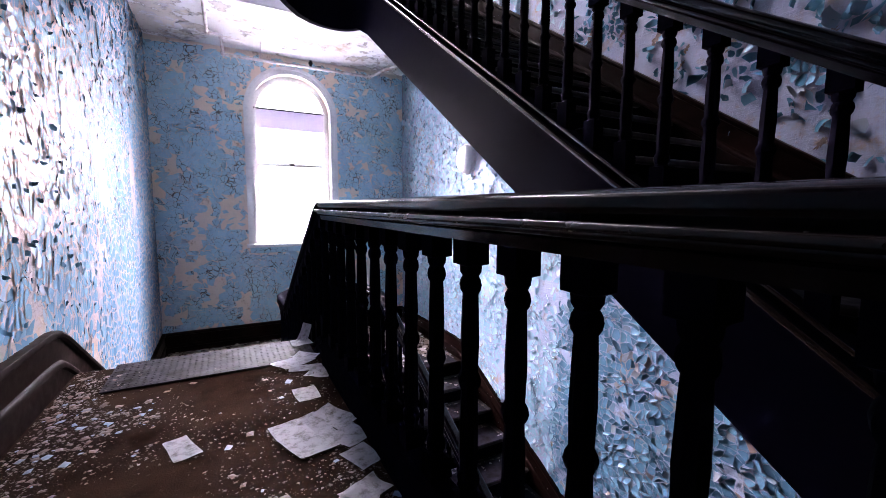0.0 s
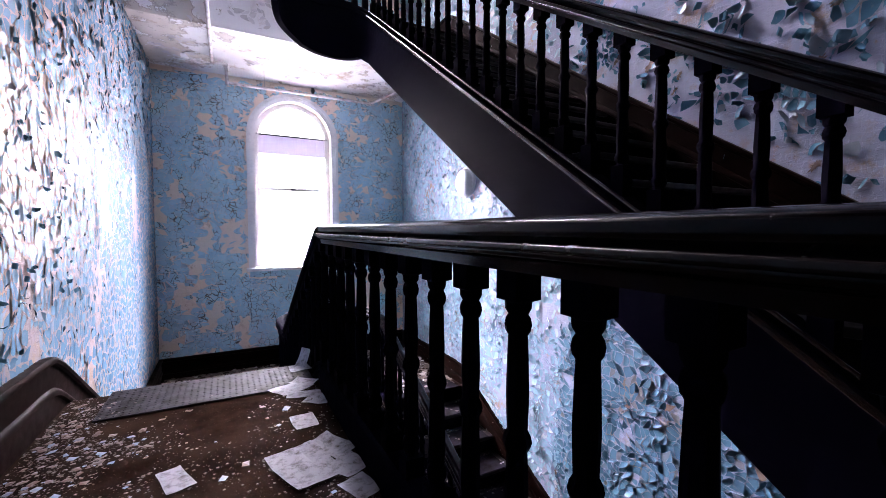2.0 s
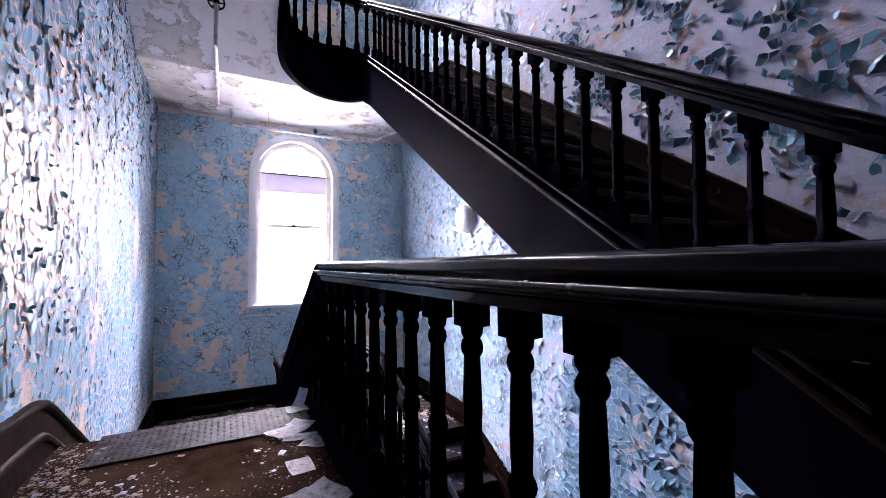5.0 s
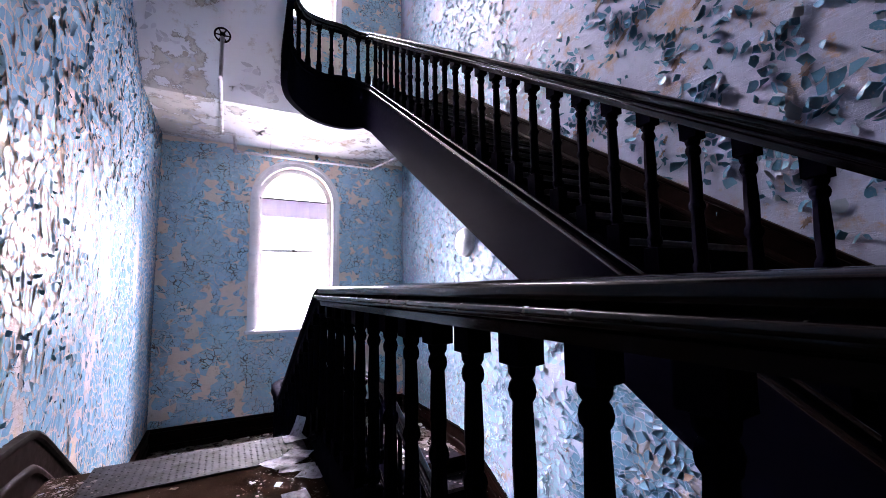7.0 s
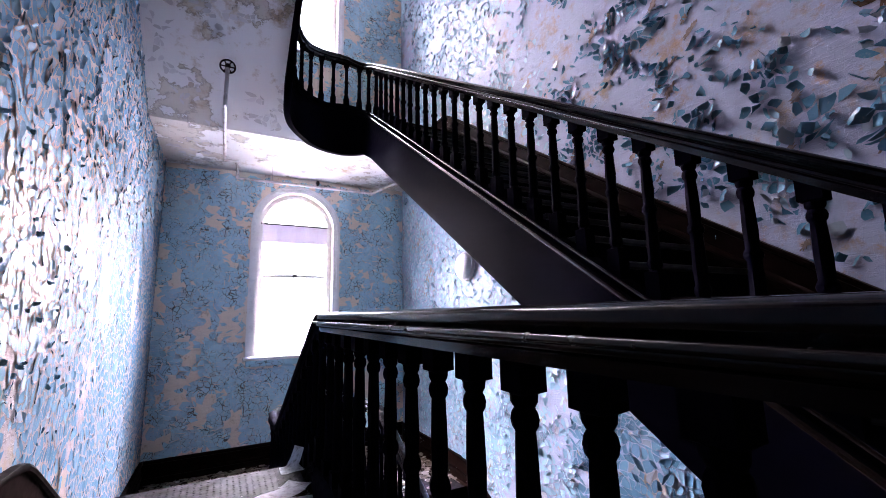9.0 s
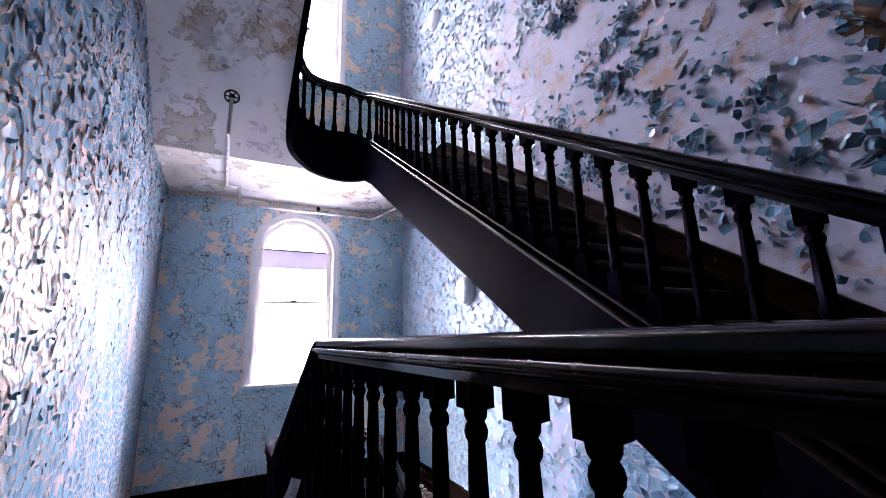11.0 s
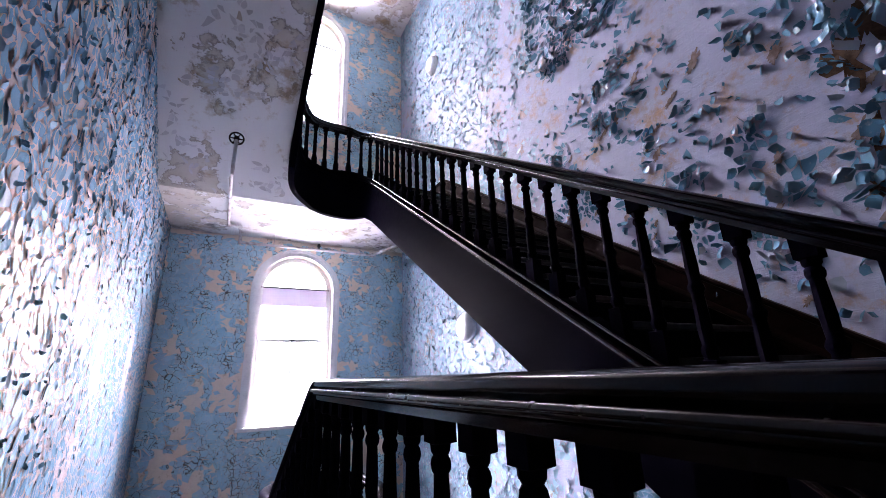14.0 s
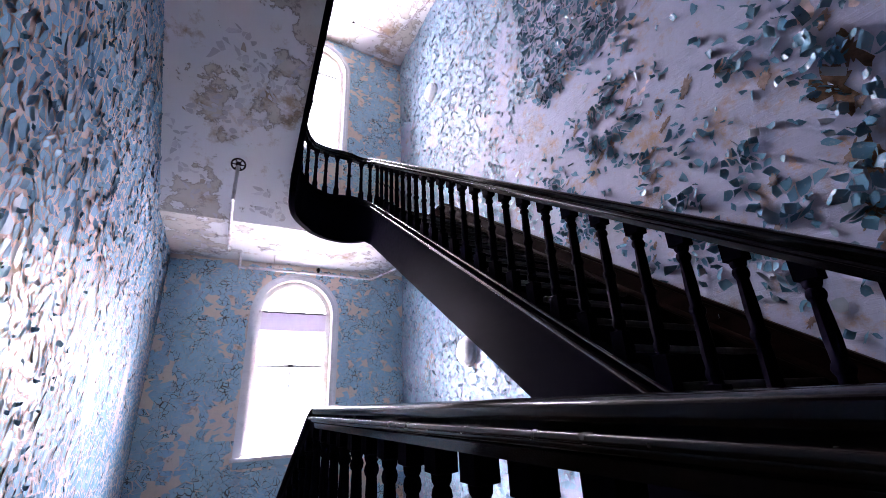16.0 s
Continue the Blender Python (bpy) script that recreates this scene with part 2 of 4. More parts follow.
def sweep(bm, path, profile, ends=None, keel=None):
    """A closed profile (aside, up) along a path; it stays upright. ends: ways of travel at the two ends; keel: height of the lower edge, from the share of the way and the height there."""
    path = [Vector(p) for p in path]
    rings = []
    for i, p in enumerate(path):
        a, b = path[max(i - 1, 0)], path[min(i + 1, len(path) - 1)]
        d = (b - a)
        if ends and i == 0:
            d = Vector(ends[0])
        if ends and i == len(path) - 1:
            d = Vector(ends[1])
        flat = Vector((d.x, d.y, 0)).normalized()
        side = Vector((flat.y, -flat.x, 0))
        rings.append([bm.verts.new(p + side * s + Vector((0, 0, keel(i / (len(path) - 1), p.z) - p.z if keel and u < -0.4 else u))) for s, u in profile])
    n = len(profile)
    for r, q in zip(rings, rings[1:]):
        for i in range(n):
            bm.faces.new((r[i], r[(i + 1) % n], q[(i + 1) % n], q[i]))
    bm.faces.new(rings[0]), bm.faces.new(rings[-1][::-1])
    return bm


def turned(bm, stations, seg=8, at=(0, 0)):
    """A turned post: stations of (z, half width, square?)."""
    rings = []
    for z, r, square in stations:
        ring = []
        for k in range(seg):
            a = 2 * math.pi * k / seg
            c, s = math.cos(a), math.sin(a)
            q = r / max(abs(c), abs(s)) if square else r
            ring.append(bm.verts.new((at[0] + q * c, at[1] + q * s, z)))
        rings.append(ring)
    for a, b in zip(rings, rings[1:]):
        for i in range(seg):
            bm.faces.new((a[i], a[(i + 1) % seg], b[(i + 1) % seg], b[i]))
    bm.faces.new(rings[0][::-1]), bm.faces.new(rings[-1])
    return bm


def tube(bm, path, r, seg=10):
    """A round pipe along a path."""
    path = [Vector(p) for p in path]
    rings = []
    for i, p in enumerate(path):
        d = (path[min(i + 1, len(path) - 1)] - path[max(i - 1, 0)]).normalized()
        u = d.cross(Vector((0.3, 0.2, 1)) if abs(d.z) < 0.9 else Vector((1, 0, 0))).normalized()
        v = d.cross(u)
        rings.append([bm.verts.new(p + r * (u * math.cos(t) + v * math.sin(t))) for t in [2 * math.pi * k / seg for k in range(seg)]])
    for a, b in zip(rings, rings[1:]):
        for i in range(seg):
            bm.faces.new((a[i], a[(i + 1) % seg], b[(i + 1) % seg], b[i]))
    bm.faces.new(rings[0][::-1]), bm.faces.new(rings[-1])
    return bm


def empty(name, at, label, category, group="", kind=""):
    ob = new(name)
    ob.location = at
    return tagged(ob, label, category, group, kind)


def under(parent, ob):
    """Hangs ob, built in world places, on a parent without moving it."""
    ob.parent = parent
    ob.matrix_parent_inverse = Matrix.Translation(parent.location).inverted()
    return ob


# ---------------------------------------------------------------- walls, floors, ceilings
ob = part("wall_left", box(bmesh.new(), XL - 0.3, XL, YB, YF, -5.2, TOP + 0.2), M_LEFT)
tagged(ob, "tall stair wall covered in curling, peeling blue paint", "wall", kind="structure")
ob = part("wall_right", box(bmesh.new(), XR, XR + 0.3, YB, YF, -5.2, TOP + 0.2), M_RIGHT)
tagged(ob, "tall stair wall of bare white plaster with blue paint peeling off", "wall", kind="structure")
# Unseen wall, added behind the eye to close the hall against light.
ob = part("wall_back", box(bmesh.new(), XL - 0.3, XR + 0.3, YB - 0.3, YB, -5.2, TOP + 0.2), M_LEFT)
tagged(ob, "plain unseen plaster wall added to close the stair hall", "wall", kind="structure")

WX, WR, WSILL, WSPRING = 0.835, 0.50, 0.37, 2.09     # window axis, half width, sill, spring of the arch
STOREY = 4.42


def arch(cx, half, z0, zs, n=18):
    """Outline of a round-headed opening, from lower left round to lower right."""
    pts = [(cx - half, z0)]
    pts += [(cx - half * math.cos(math.pi * k / n), zs + half * math.sin(math.pi * k / n)) for k in range(n + 1)]
    return pts + [(cx + half, z0)]


def arched_wall(bm, x0, x1, z0, z1, op, y0, y1):
    """A piece of wall with one round-headed opening cut through it."""
    n = len(op)
    for y, flip in ((y0, 0), (y1, 1)):
        ring = [bm.verts.new((x, y, z)) for x, z in op]
        c = {k: bm.verts.new((x, y, z)) for k, (x, z) in dict(a=(x0, z0), b=(x0, z1), c=(x1, z1), d=(x1, z0), e=(op[0][0], z0), f=(op[-1][0], z0)).items()}
        mid = n // 2
        faces = [(c["a"], c["b"], ring[1], ring[0], c["e"]), (c["d"], c["f"], ring[-1], ring[-2], c["c"])]
        faces += [(c["b"], ring[k + 1], ring[k]) for k in range(1, mid)]
        faces += [(c["c"], ring[k + 1], ring[k]) for k in range(mid, n - 2)]
        faces += [(c["b"], c["c"], ring[mid]), (c["e"], ring[0], ring[-1], c["f"])]
        for f in faces:
            bm.faces.new(f)
        if flip:
            for k in range(n):
                bm.faces.new((prev[k], prev[(k + 1) % n], ring[(k + 1) % n], ring[k]))
        prev = ring
    return bm


bm = bmesh.new()
arched_wall(bm, XL - 0.3, XR + 0.3, -1.6, SOFFIT + 0.1, arch(WX, WR, WSILL, WSPRING), YF, YF + 0.34)
arched_wall(bm, XL - 0.3, XR + 0.3, SOFFIT + 0.1, TOP + 0.2, arch(WX, WR, WSILL + STOREY, WSPRING + STOREY), YF, YF + 0.34)
box(bm, XL - 0.3, XR + 0.3, YF, YF + 0.34, -5.2, -1.6)
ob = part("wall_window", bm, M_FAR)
tagged(ob, "window wall with cracked and peeling light-blue paint", "wall", kind="structure")

bm = bmesh.new()
box(bm, XL, XA + 0.03, YN, YE - 0.02, -0.22, 0.0)
box(bm, XL, XR, YB, YN, -0.22, 0.0)
ob = part("floor_lower", box(bmesh.new(), XL, XR, YB, YF, H1 - 3.09 - 0.2, H1 - 3.09), M_FLOOR)
tagged(ob, "dark floor of the storey below", "floor", kind="structure")
ob = part("floor", bm, M_FLOOR)
tagged(ob, "grimy brown landing floor strewn with dirt", "floor", kind="structure")


XS = 0.425                                           # string of the upper short flight


def well_end(n=26, out=0.0):
    """Plan of the skewed round end of the well at the upper half landing, from the short-flight side to the long one."""
    p = [Vector(q) for q in ((XS - out, 3.95), (XS - out, 4.59 + out), (XB + out, 5.03 + 2 * out), (XB + out, 4.30))]
    return [p[0] * (1 - t) ** 3 + p[1] * 3 * t * (1 - t) ** 2 + p[2] * 3 * t * t * (1 - t) + p[3] * t ** 3 for t in [k / n for k in range(n + 1)]]


def landing_outline(y_short, y_long):
    n = 16
    pts = [(XL, y_short), (XA, y_short), (XA, YC)] + [(XM - RW * math.cos(math.pi * k / n), YC + RW * math.sin(math.pi * k / n)) for k in range(1, n)]
    return pts + [(XB, YC), (XB, y_long), (XR, y_long), (XR, YF), (XL, YF)]


def upper_outline(y_short, y_long):
    curve = [tuple(p) for p in well_end(26, 0.01)]
    curve = [(x, y) for x, y in curve if y > y_short or x > XM]
    return [(XL, y_short), (curve[0][0], y_short)] + curve + [(XB + 0.01, y_long), (XR, y_long), (XR, YF), (XL, YF)]


def landing(name, z, outline, label):
    """A half landing with the round end of the well cut out of it."""
    ob = part(name, prism(bmesh.new(), outline, "z", z - 0.27, z), M_FLOOR)
    return tagged(ob, label, "floor", kind="structure")


Y_FOOT = 4.22                                        # foot of the upper short flight
Y_LONG = 4.11                                        # head of the upper long flight
Y_SLOPE = 4.52                                       # where its soffit meets the flat ceiling
landing("floor_half_landing", H1, landing_outline(YE + RUN_A * (N_A - 1), 4.0), "dirty half landing floor below the arched window")
landing("floor_half_landing", H2, upper_outline(Y_SLOPE, Y_LONG), "upper half landing floor with a rounded well edge")
ob = part("floor_edge", box(bmesh.new(), XL, XS, Y_FOOT - 0.02, Y_SLOPE, H2 - 0.03, H2), M_FLOOR)
tagged(ob, "edge of the upper half landing floor", "floor", kind="structure")
ob = part("ceiling", prism(bmesh.new(), upper_outline(Y_SLOPE, Y_LONG), "z", SOFFIT - 0.005, SOFFIT + 0.018), M_CEIL)
tagged(ob, "stained white ceiling under the upper half landing", "ceiling", kind="structure")
ob = part("ceiling", box(bmesh.new(), XL, XR, YB, YF, TOP, TOP + 0.2), M_CEIL)
tagged(ob, "top ceiling with flaking white paint", "ceiling", kind="structure")
# sloped soffit under the upper short flight, and the next floor
y1, z1 = Y_SLOPE, SOFFIT - 0.005
y2 = YE - 0.35
z2 = z1 + SLOPE * (y1 - y2)
bm = bmesh.new()
edge = [(XL, y1), (XL, y2), (XS - 0.01, y2)] + [(p.x, p.y) for p in well_end(26, 0.01) if p.y < y1 and p.x < XM]
lo, hi = ([bm.verts.new((x, y, z1 + SLOPE * (y1 - y) + d)) for x, y in edge] for d in (0, 0.02))
bm.faces.new(lo), bm.faces.new(hi[::-1])
for k in range(len(edge)):
    q = (k + 1) % len(edge)
    bm.faces.new((lo[k], hi[k], hi[q], lo[q]))
box(bm, XL, XS - 0.01, YN, y2, z2, z2 + 0.02)
ob = part("ceiling", bm, M_CEIL)
tagged(ob, "sloping white soffit with flaking paint under the stairs", "ceiling", kind="structure")
bm = bmesh.new()
box(bm, XL, XS - 0.04, YN, YE - 0.30, UP - 0.10, UP)
box(bm, XL, XR, YB, YN, UP - 0.10, UP)
ob = part("floor_upper", bm, M_FLOOR)
tagged(ob, "floor of the storey above", "floor", kind="structure")

# ---------------------------------------------------------------- stairs


def flight(name, x0, x1, y0, z0, n, rise, run, way, label, soffit=True, covers=False):
    """A straight flight from its foot (y0, z0), n risers, going to +y (way 1) or -y (way -1)."""
    e = empty(name, ((x0 + x1) / 2, y0, z0), label, "stairs")
    for k in range(n):
        ya, yb = y0 + way * run * k, y0 + way * run * (k + 1)
        z = z0 + rise * (k + 1)
        lo, hi = min(ya - way * 0.025, yb + way * 0.02), max(ya - way * 0.025, yb + way * 0.02)
        if k < n - 1:
            under(e, part("tread", box(bmesh.new(), x0, x1, lo, hi, z - 0.03, z, 0.008), M_TREAD))
            if covers:
                under(e, part("tread_cover", box(bmesh.new(), x0 + 0.06, x1 - 0.06, lo + 0.004, lo + 0.26, z - 0.002, z + 0.006, 0.002), M_STEEL, label="worn steel tread cover"))
        lo, hi = min(ya, ya + way * 0.02), max(ya, ya + way * 0.02)
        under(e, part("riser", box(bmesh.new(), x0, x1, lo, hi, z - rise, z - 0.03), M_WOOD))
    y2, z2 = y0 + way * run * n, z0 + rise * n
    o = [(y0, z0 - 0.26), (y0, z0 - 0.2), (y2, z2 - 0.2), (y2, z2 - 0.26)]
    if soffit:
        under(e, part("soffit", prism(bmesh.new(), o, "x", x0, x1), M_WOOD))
    return e


flight("short_flight", XL + 0.02, XA - 0.03, YE + RUN_A * (N_A - 1), H1, N_A, RISE_A, RUN_A, -1, "short wooden flight down to the half landing, worn and dirty")
flight("short_flight", XL + 0.02, XS - 0.03, Y_FOOT, H2, N_A, RISE_U, RUN_A, -1, "short wooden flight up from the upper half landing", False)
YB0 = Y_LONG - RUN_B * (N_B - 1)
flight("long_flight", XB + 0.03, XR - 0.02, YB0, 0, N_B, RISE_B, RUN_B, 1, "long dark wooden flight rising to the upper half landing")
RUN_C = 0.305                                        # the lower long flight is gentler
flight("long_flight", XB + 0.03, XR - 0.02, 4.0 - RUN_C * 19, H1 - 20 * RISE_B, 20, RISE_B, RUN_C, 1, "long dark wooden flight falling from the half landing, littered with debris", covers=True)

# ---------------------------------------------------------------- strings, balusters, handrails
HANDRAIL = [(-0.030, -0.098), (0.030, -0.098), (0.036, -0.076), (0.046, -0.071), (0.0505, -0.064), (0.051, -0.057), (0.047, -0.050), (0.038, -0.044), (0.040, -0.036), (0.046, -0.029), (0.047, -0.018), (0.042, -0.009), (0.030, -0.003), (0.014, 0.0), (-0.014, 0.0), (-0.030, -0.003), (-0.042, -0.009), (-0.047, -0.018), (-0.046, -0.029), (-0.040, -0.036), (-0.038, -0.044), (-0.047, -0.050), (-0.051, -0.057), (-0.0505, -0.064), (-0.046, -0.071), (-0.036, -0.076)]
STRING = [(-0.03, -0.45), (0.03, -0.45), (0.03, -0.085), (0.042, -0.078), (0.046, -0.06), (0.042, -0.05), (0.03, -0.045), (0.03, -0.022), (0.042, -0.016), (0.042, 0.0), (-0.042, 0.0), (-0.042, -0.016), (-0.03, -0.022), (-0.03, -0.045), (-0.042, -0.05), (-0.046, -0.06), (-0.042, -0.078), (-0.03, -0.085)]
FASCIA = [(a, -0.56 if b < -0.4 else b) for a, b in STRING]
KERB = [(-0.045, -0.36), (0.045, -0.36), (0.045, 0.05), (0.03, 0.07), (-0.03, 0.07), (-0.045, 0.05)]
TURNING = [(0, .031, 1), (.2, .031, 1), (.205, .026, 0), (.215, .022, 0), (.23, .028, 0), (.245, .0295, 0), (.26, .028, 0), (.272, .022, 0), (.33, .0255, 0), (.45, .0235, 0), (.52, .021, 0), (.533, .027, 0), (.546, .030, 0), (.562, .027, 0), (.575, .021, 0), (.66, .0235, 0), (.76, .021, 0), (.80, .0195, 0), (.81, .025, 0), (.825, .0275, 0), (.84, .025, 0), (.85, .020, 0), (.862, .026, 0), (.88, .0275, 0), (.885, .031, 1), (1.0, .031, 1)]


def baluster_mesh(h):
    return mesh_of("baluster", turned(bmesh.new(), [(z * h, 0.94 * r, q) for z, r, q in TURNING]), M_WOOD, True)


def half_turn(cy, z, way, n=18, z2=None):
    """Points round an end of the well, from the short-flight side at z to the long one at z2."""
    z2 = z if z2 is None else z2
    return [(XM - RW * math.cos(math.pi * k / n), cy + way * RW * math.sin(math.pi * k / n), z + (z2 - z) * (0.5 - 0.5 * math.cos(math.pi * k / n))) for k in range(n + 1)]


def run_of(path, step, start=0.0):
    """Places every step metres along the plan of a path."""
    out, left = [], start
    for a, b in zip(path, path[1:]):
        a, b = Vector(a), Vector(b)
        d = (b - a).to_2d().length
        while left <= d and d > 0:
            out.append(a.lerp(b, left / d))
            left += step
        left -= d
    return out


def balustrade(name, rail, foot, profile, step, label, ends, start=0.06, base="string", keel=None, top=None):
    """Handrail along rail, string or kerb along foot, balusters between."""
    e = empty(name, foot[0], label, "balustrade")
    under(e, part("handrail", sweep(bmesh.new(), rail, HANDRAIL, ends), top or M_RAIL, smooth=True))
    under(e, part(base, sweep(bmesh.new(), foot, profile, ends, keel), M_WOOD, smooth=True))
    h = rail[0][2] - foot[0][2] - 0.03
    me = baluster_mesh(h)
    for p, q in zip(run_of(foot, step, start), run_of(rail, step, start)):
        o = new("baluster", me)
        o.location = p - Vector((0, 0, 0.03))
        o.scale = (1, 1, (q.z - p.z - 0.03) / h)
        under(e, o)
    return e


STEP = 0.167
CAP = 0.14                                           # cap of the strings above the floor at a flight's ends
flat, back = (0, 1, 0), (0, -1, 0)


def short_rail():
    """Rail of the short flight down from the landing; then round the lower end of the well."""
    y0, y1, lo = 2.33, 3.94, H1
    line = [(XA, y0 - 0.1, 0), (XA, y0, 0), (XA, y1, lo), (XA, YC, lo - 0.02)]
    rail = eased([(x, y, z + RAIL) for x, y, z in line])
    foot = eased([(x, y, z + CAP) for x, y, z in line])
    balustrade("short_flight_balustrade", rail, foot, STRING, STEP, "dark wooden balustrade with turned balusters down a short flight", (flat, flat), keel=lambda t, z: max(z - 0.6, lo - 0.29), top=M_WOOD)
    balustrade("curved_balustrade", half_turn(YC, lo - 0.02 + RAIL, 1, z2=lo + RAIL), half_turn(YC, lo - 0.02 + CAP, 1, z2=lo + CAP + 0.06), FASCIA, STEP * 0.98, "dark wooden balustrade curving round the stair well", (flat, back), base="fascia", keel=lambda t, z: lo - 0.29, top=M_WOOD)


def along(t, stops):
    for (a, u), (b, v) in zip(stops, stops[1:]):
        if t <= b:
            k = (t - a) / (b - a)
            return u + (v - u) * k
    return stops[-1][1]


def soffit_at(y):
    return SOFFIT - 0.005 + SLOPE * max(0.0, Y_SLOPE - y)


def upper_rails():
    """The wreathed string and rail round the upper end of the well, and on up the short flight."""
    plan = well_end(34)
    n = len(plan) - 1
    foot = [(p.x, p.y, along(k / n, WREATH_FOOT)) for k, p in enumerate(plan)]
    rail = [(p.x, p.y, along(k / n, WREATH_RAIL)) for k, p in enumerate(plan)]
    balustrade("curved_balustrade", rail, foot, FASCIA, STEP * 0.98, "dark wooden balustrade sweeping round the upper end of the stair well", (flat, back), 0.02, base="fascia", keel=lambda t, z: min(soffit_at(plan[round(t * n)].y), along(t, WREATH_KEEL)) - 0.008)
    y0, y1 = 3.95, 2.30
    up = SLOPE * (y0 - y1)
    f0, r0 = foot[0][2], rail[0][2]
    foot = [(XS, y1 + (y0 - y1) * q, f0 + up * (1 - q)) for q in (0, 0.75, 1)]
    rail = [(XS, y1 + (y0 - y1) * q, r0 + up * (1 - q)) for q in (0, 0.75, 1)]
    balustrade("short_flight_balustrade", rail, foot, STRING, STEP, "dark wooden balustrade with turned balusters up a short flight", (flat, flat), keel=lambda t, z: soffit_at(y1 + (y0 - y1) * (0, 0.75, 1)[round(2 * t)]) - 0.008 - (0.19 if t > 0.99 else 0))


WREATH_FOOT = [(0, 3.62), (0.06, 3.54), (0.16, 3.43), (0.24, 3.375), (0.32, 3.365), (0.5, 3.385), (0.62, 3.425), (0.72, 3.425), (0.8, 3.395), (0.9, 3.32), (1, 3.21)]
WREATH_RAIL = [(0, 4.34), (0.08, 4.22), (0.16, 4.10), (0.24, 4.02), (0.32, 3.995), (0.47, 4.055), (0.6, 4.09), (0.7, 4.08), (0.8, 4.015), (0.9, 3.945), (1, 3.854)]
WREATH_KEEL = [(0, 2.98), (0.05, 2.925), (0.155, 2.86), (0.3, 2.83), (0.45, 2.80), (0.86, 2.80), (1, 2.66)]


def long_rail(z, y0, y1, top, end, rise, cap):
    """Rail of a long flight that rises from a floor at z, y0, to a half landing at top, y1."""
    line = [(XB, y0 - 0.05, z), (XB, y0, z), (XB, y1 - 0.02, top), (XB, end, top)]
    if end <= y1:
        line = line[:2] + [(XB, end, z + (end - y0) * SLOPE)]
    rail = eased([(x, y, w * 0.987 + rise) for x, y, w in line])
    foot = eased([(x, y, w * 1.022 + cap) for x, y, w in line])
    e = balustrade("long_flight_balustrade", rail, foot, STRING, 0.163, "long dark wooden balustrade with close turned balusters", (flat, flat), 0.133, keel=lambda t, w: (w - cap) / 1.022 - 0.31)
    for dx, dz, r in ((-0.046, -0.064, 0.012), (-0.044, -0.006, 0.007)):
        under(e, part("string_bead", tube(bmesh.new(), [p + Vector((dx, 0, dz)) for p in foot], r, 8), M_GLOSS, label="polished moulding catching the light", smooth=True))


short_rail()
upper_rails()
long_rail(0, -0.10, -0.10 + H2 / SLOPE, H2, 4.30, 0.935, 0.185)
long_rail(H1 - 20 * RISE_B, 4.0 - RUN_C * 20, 4.0, H1, YC, RAIL, CAP)
level = [(XA, 2.23, RAIL), (XA, YN - 0.06, RAIL)]
foot = [(XA, 2.23, 0.07), (XA, YN - 0.06, 0.07)]
e = balustrade("landing_balustrade", level, foot, KERB, STEP, "level dark wooden balustrade along the landing, rail worn shiny", (back, back), 0.13, base="kerb")
under(e, part("rail_bead", tube(bmesh.new(), [(XA - 0.047, 2.30, RAIL - 0.052), (XA - 0.047, 1.2, RAIL - 0.053), (XA - 0.047, YN - 0.06, RAIL - 0.053)], 0.008, 10), M_BEAD, label="worn shiny bead along the rail", smooth=True))
near = half_turn(YN - 0.06, RAIL, -1)
balustrade("curved_balustrade", near, half_turn(YN - 0.06, 0.07, -1), KERB, STEP, "dark wooden balustrade curving round the near end of the well", (back, flat), base="kerb")
balustrade("landing_balustrade", [(x, y, RAIL + UP) for x, y, _ in level], [(x, y, 0.07 + UP) for x, y, _ in level], KERB, STEP, "level dark wooden balustrade along the upper floor", (back, back), 0.10, base="kerb")

# ---------------------------------------------------------------- skirtings
SKIRT = [(0, -0.48), (0.022, -0.48), (0.022, -0.19), (0.034, -0.182), (0.036, -0.165), (0.03, -0.150), (0.022, -0.145), (0.022, -0.04), (0.036, -0.032), (0.040, -0.016), (0.034, -0.003), (0.02, 0.0), (0, 0.0)]


def skirting(path, label):
    ob = part("baseboard", sweep(bmesh.new(), path, SKIRT), M_SKIRT, smooth=True)
    return tagged(ob, label, "baseboard", kind="structure")


SK, SKU, SKL = 0.25, 0.335, 0.30
y0 = 2.50
skirting(eased([(XL, YB, SKL), (XL, y0, SKL), (XL, y0 + (SKL - H1 - SK) / SLOPE, H1 + SK), (XL, YF, H1 + SK)], 3, 0.3), "brown moulded skirting board ramping down beside the short flight")
skirting([(XL, YF, H1 + SK), (XR, YF, H1 + SK)], "dark brown skirting board below the arched window")
skirting([(XL, YF, H2 + SKU), (XR, YF, H2 + SKU)], "dark brown skirting board on the upper half landing")
skirting(eased([(XR, YF, H2 + SKU), (XR, 4.32, H2 + SKU), (XR, 4.32 - 3.09 / SLOPE, SKU), (XR, YB, SKU)], 2), "dark brown skirting board climbing beside the long flight")
c = 3.04 / 0.498
skirting(eased([(XR, YF, H1 + SK), (XR, 4.05, H1 + SK), (XR, 4.05 - c, H1 + SK - 3.04), (XR, YB, H1 + SK - 3.04)], 2), "brown skirting board going down beside the lower flight")

# ---------------------------------------------------------------- windows


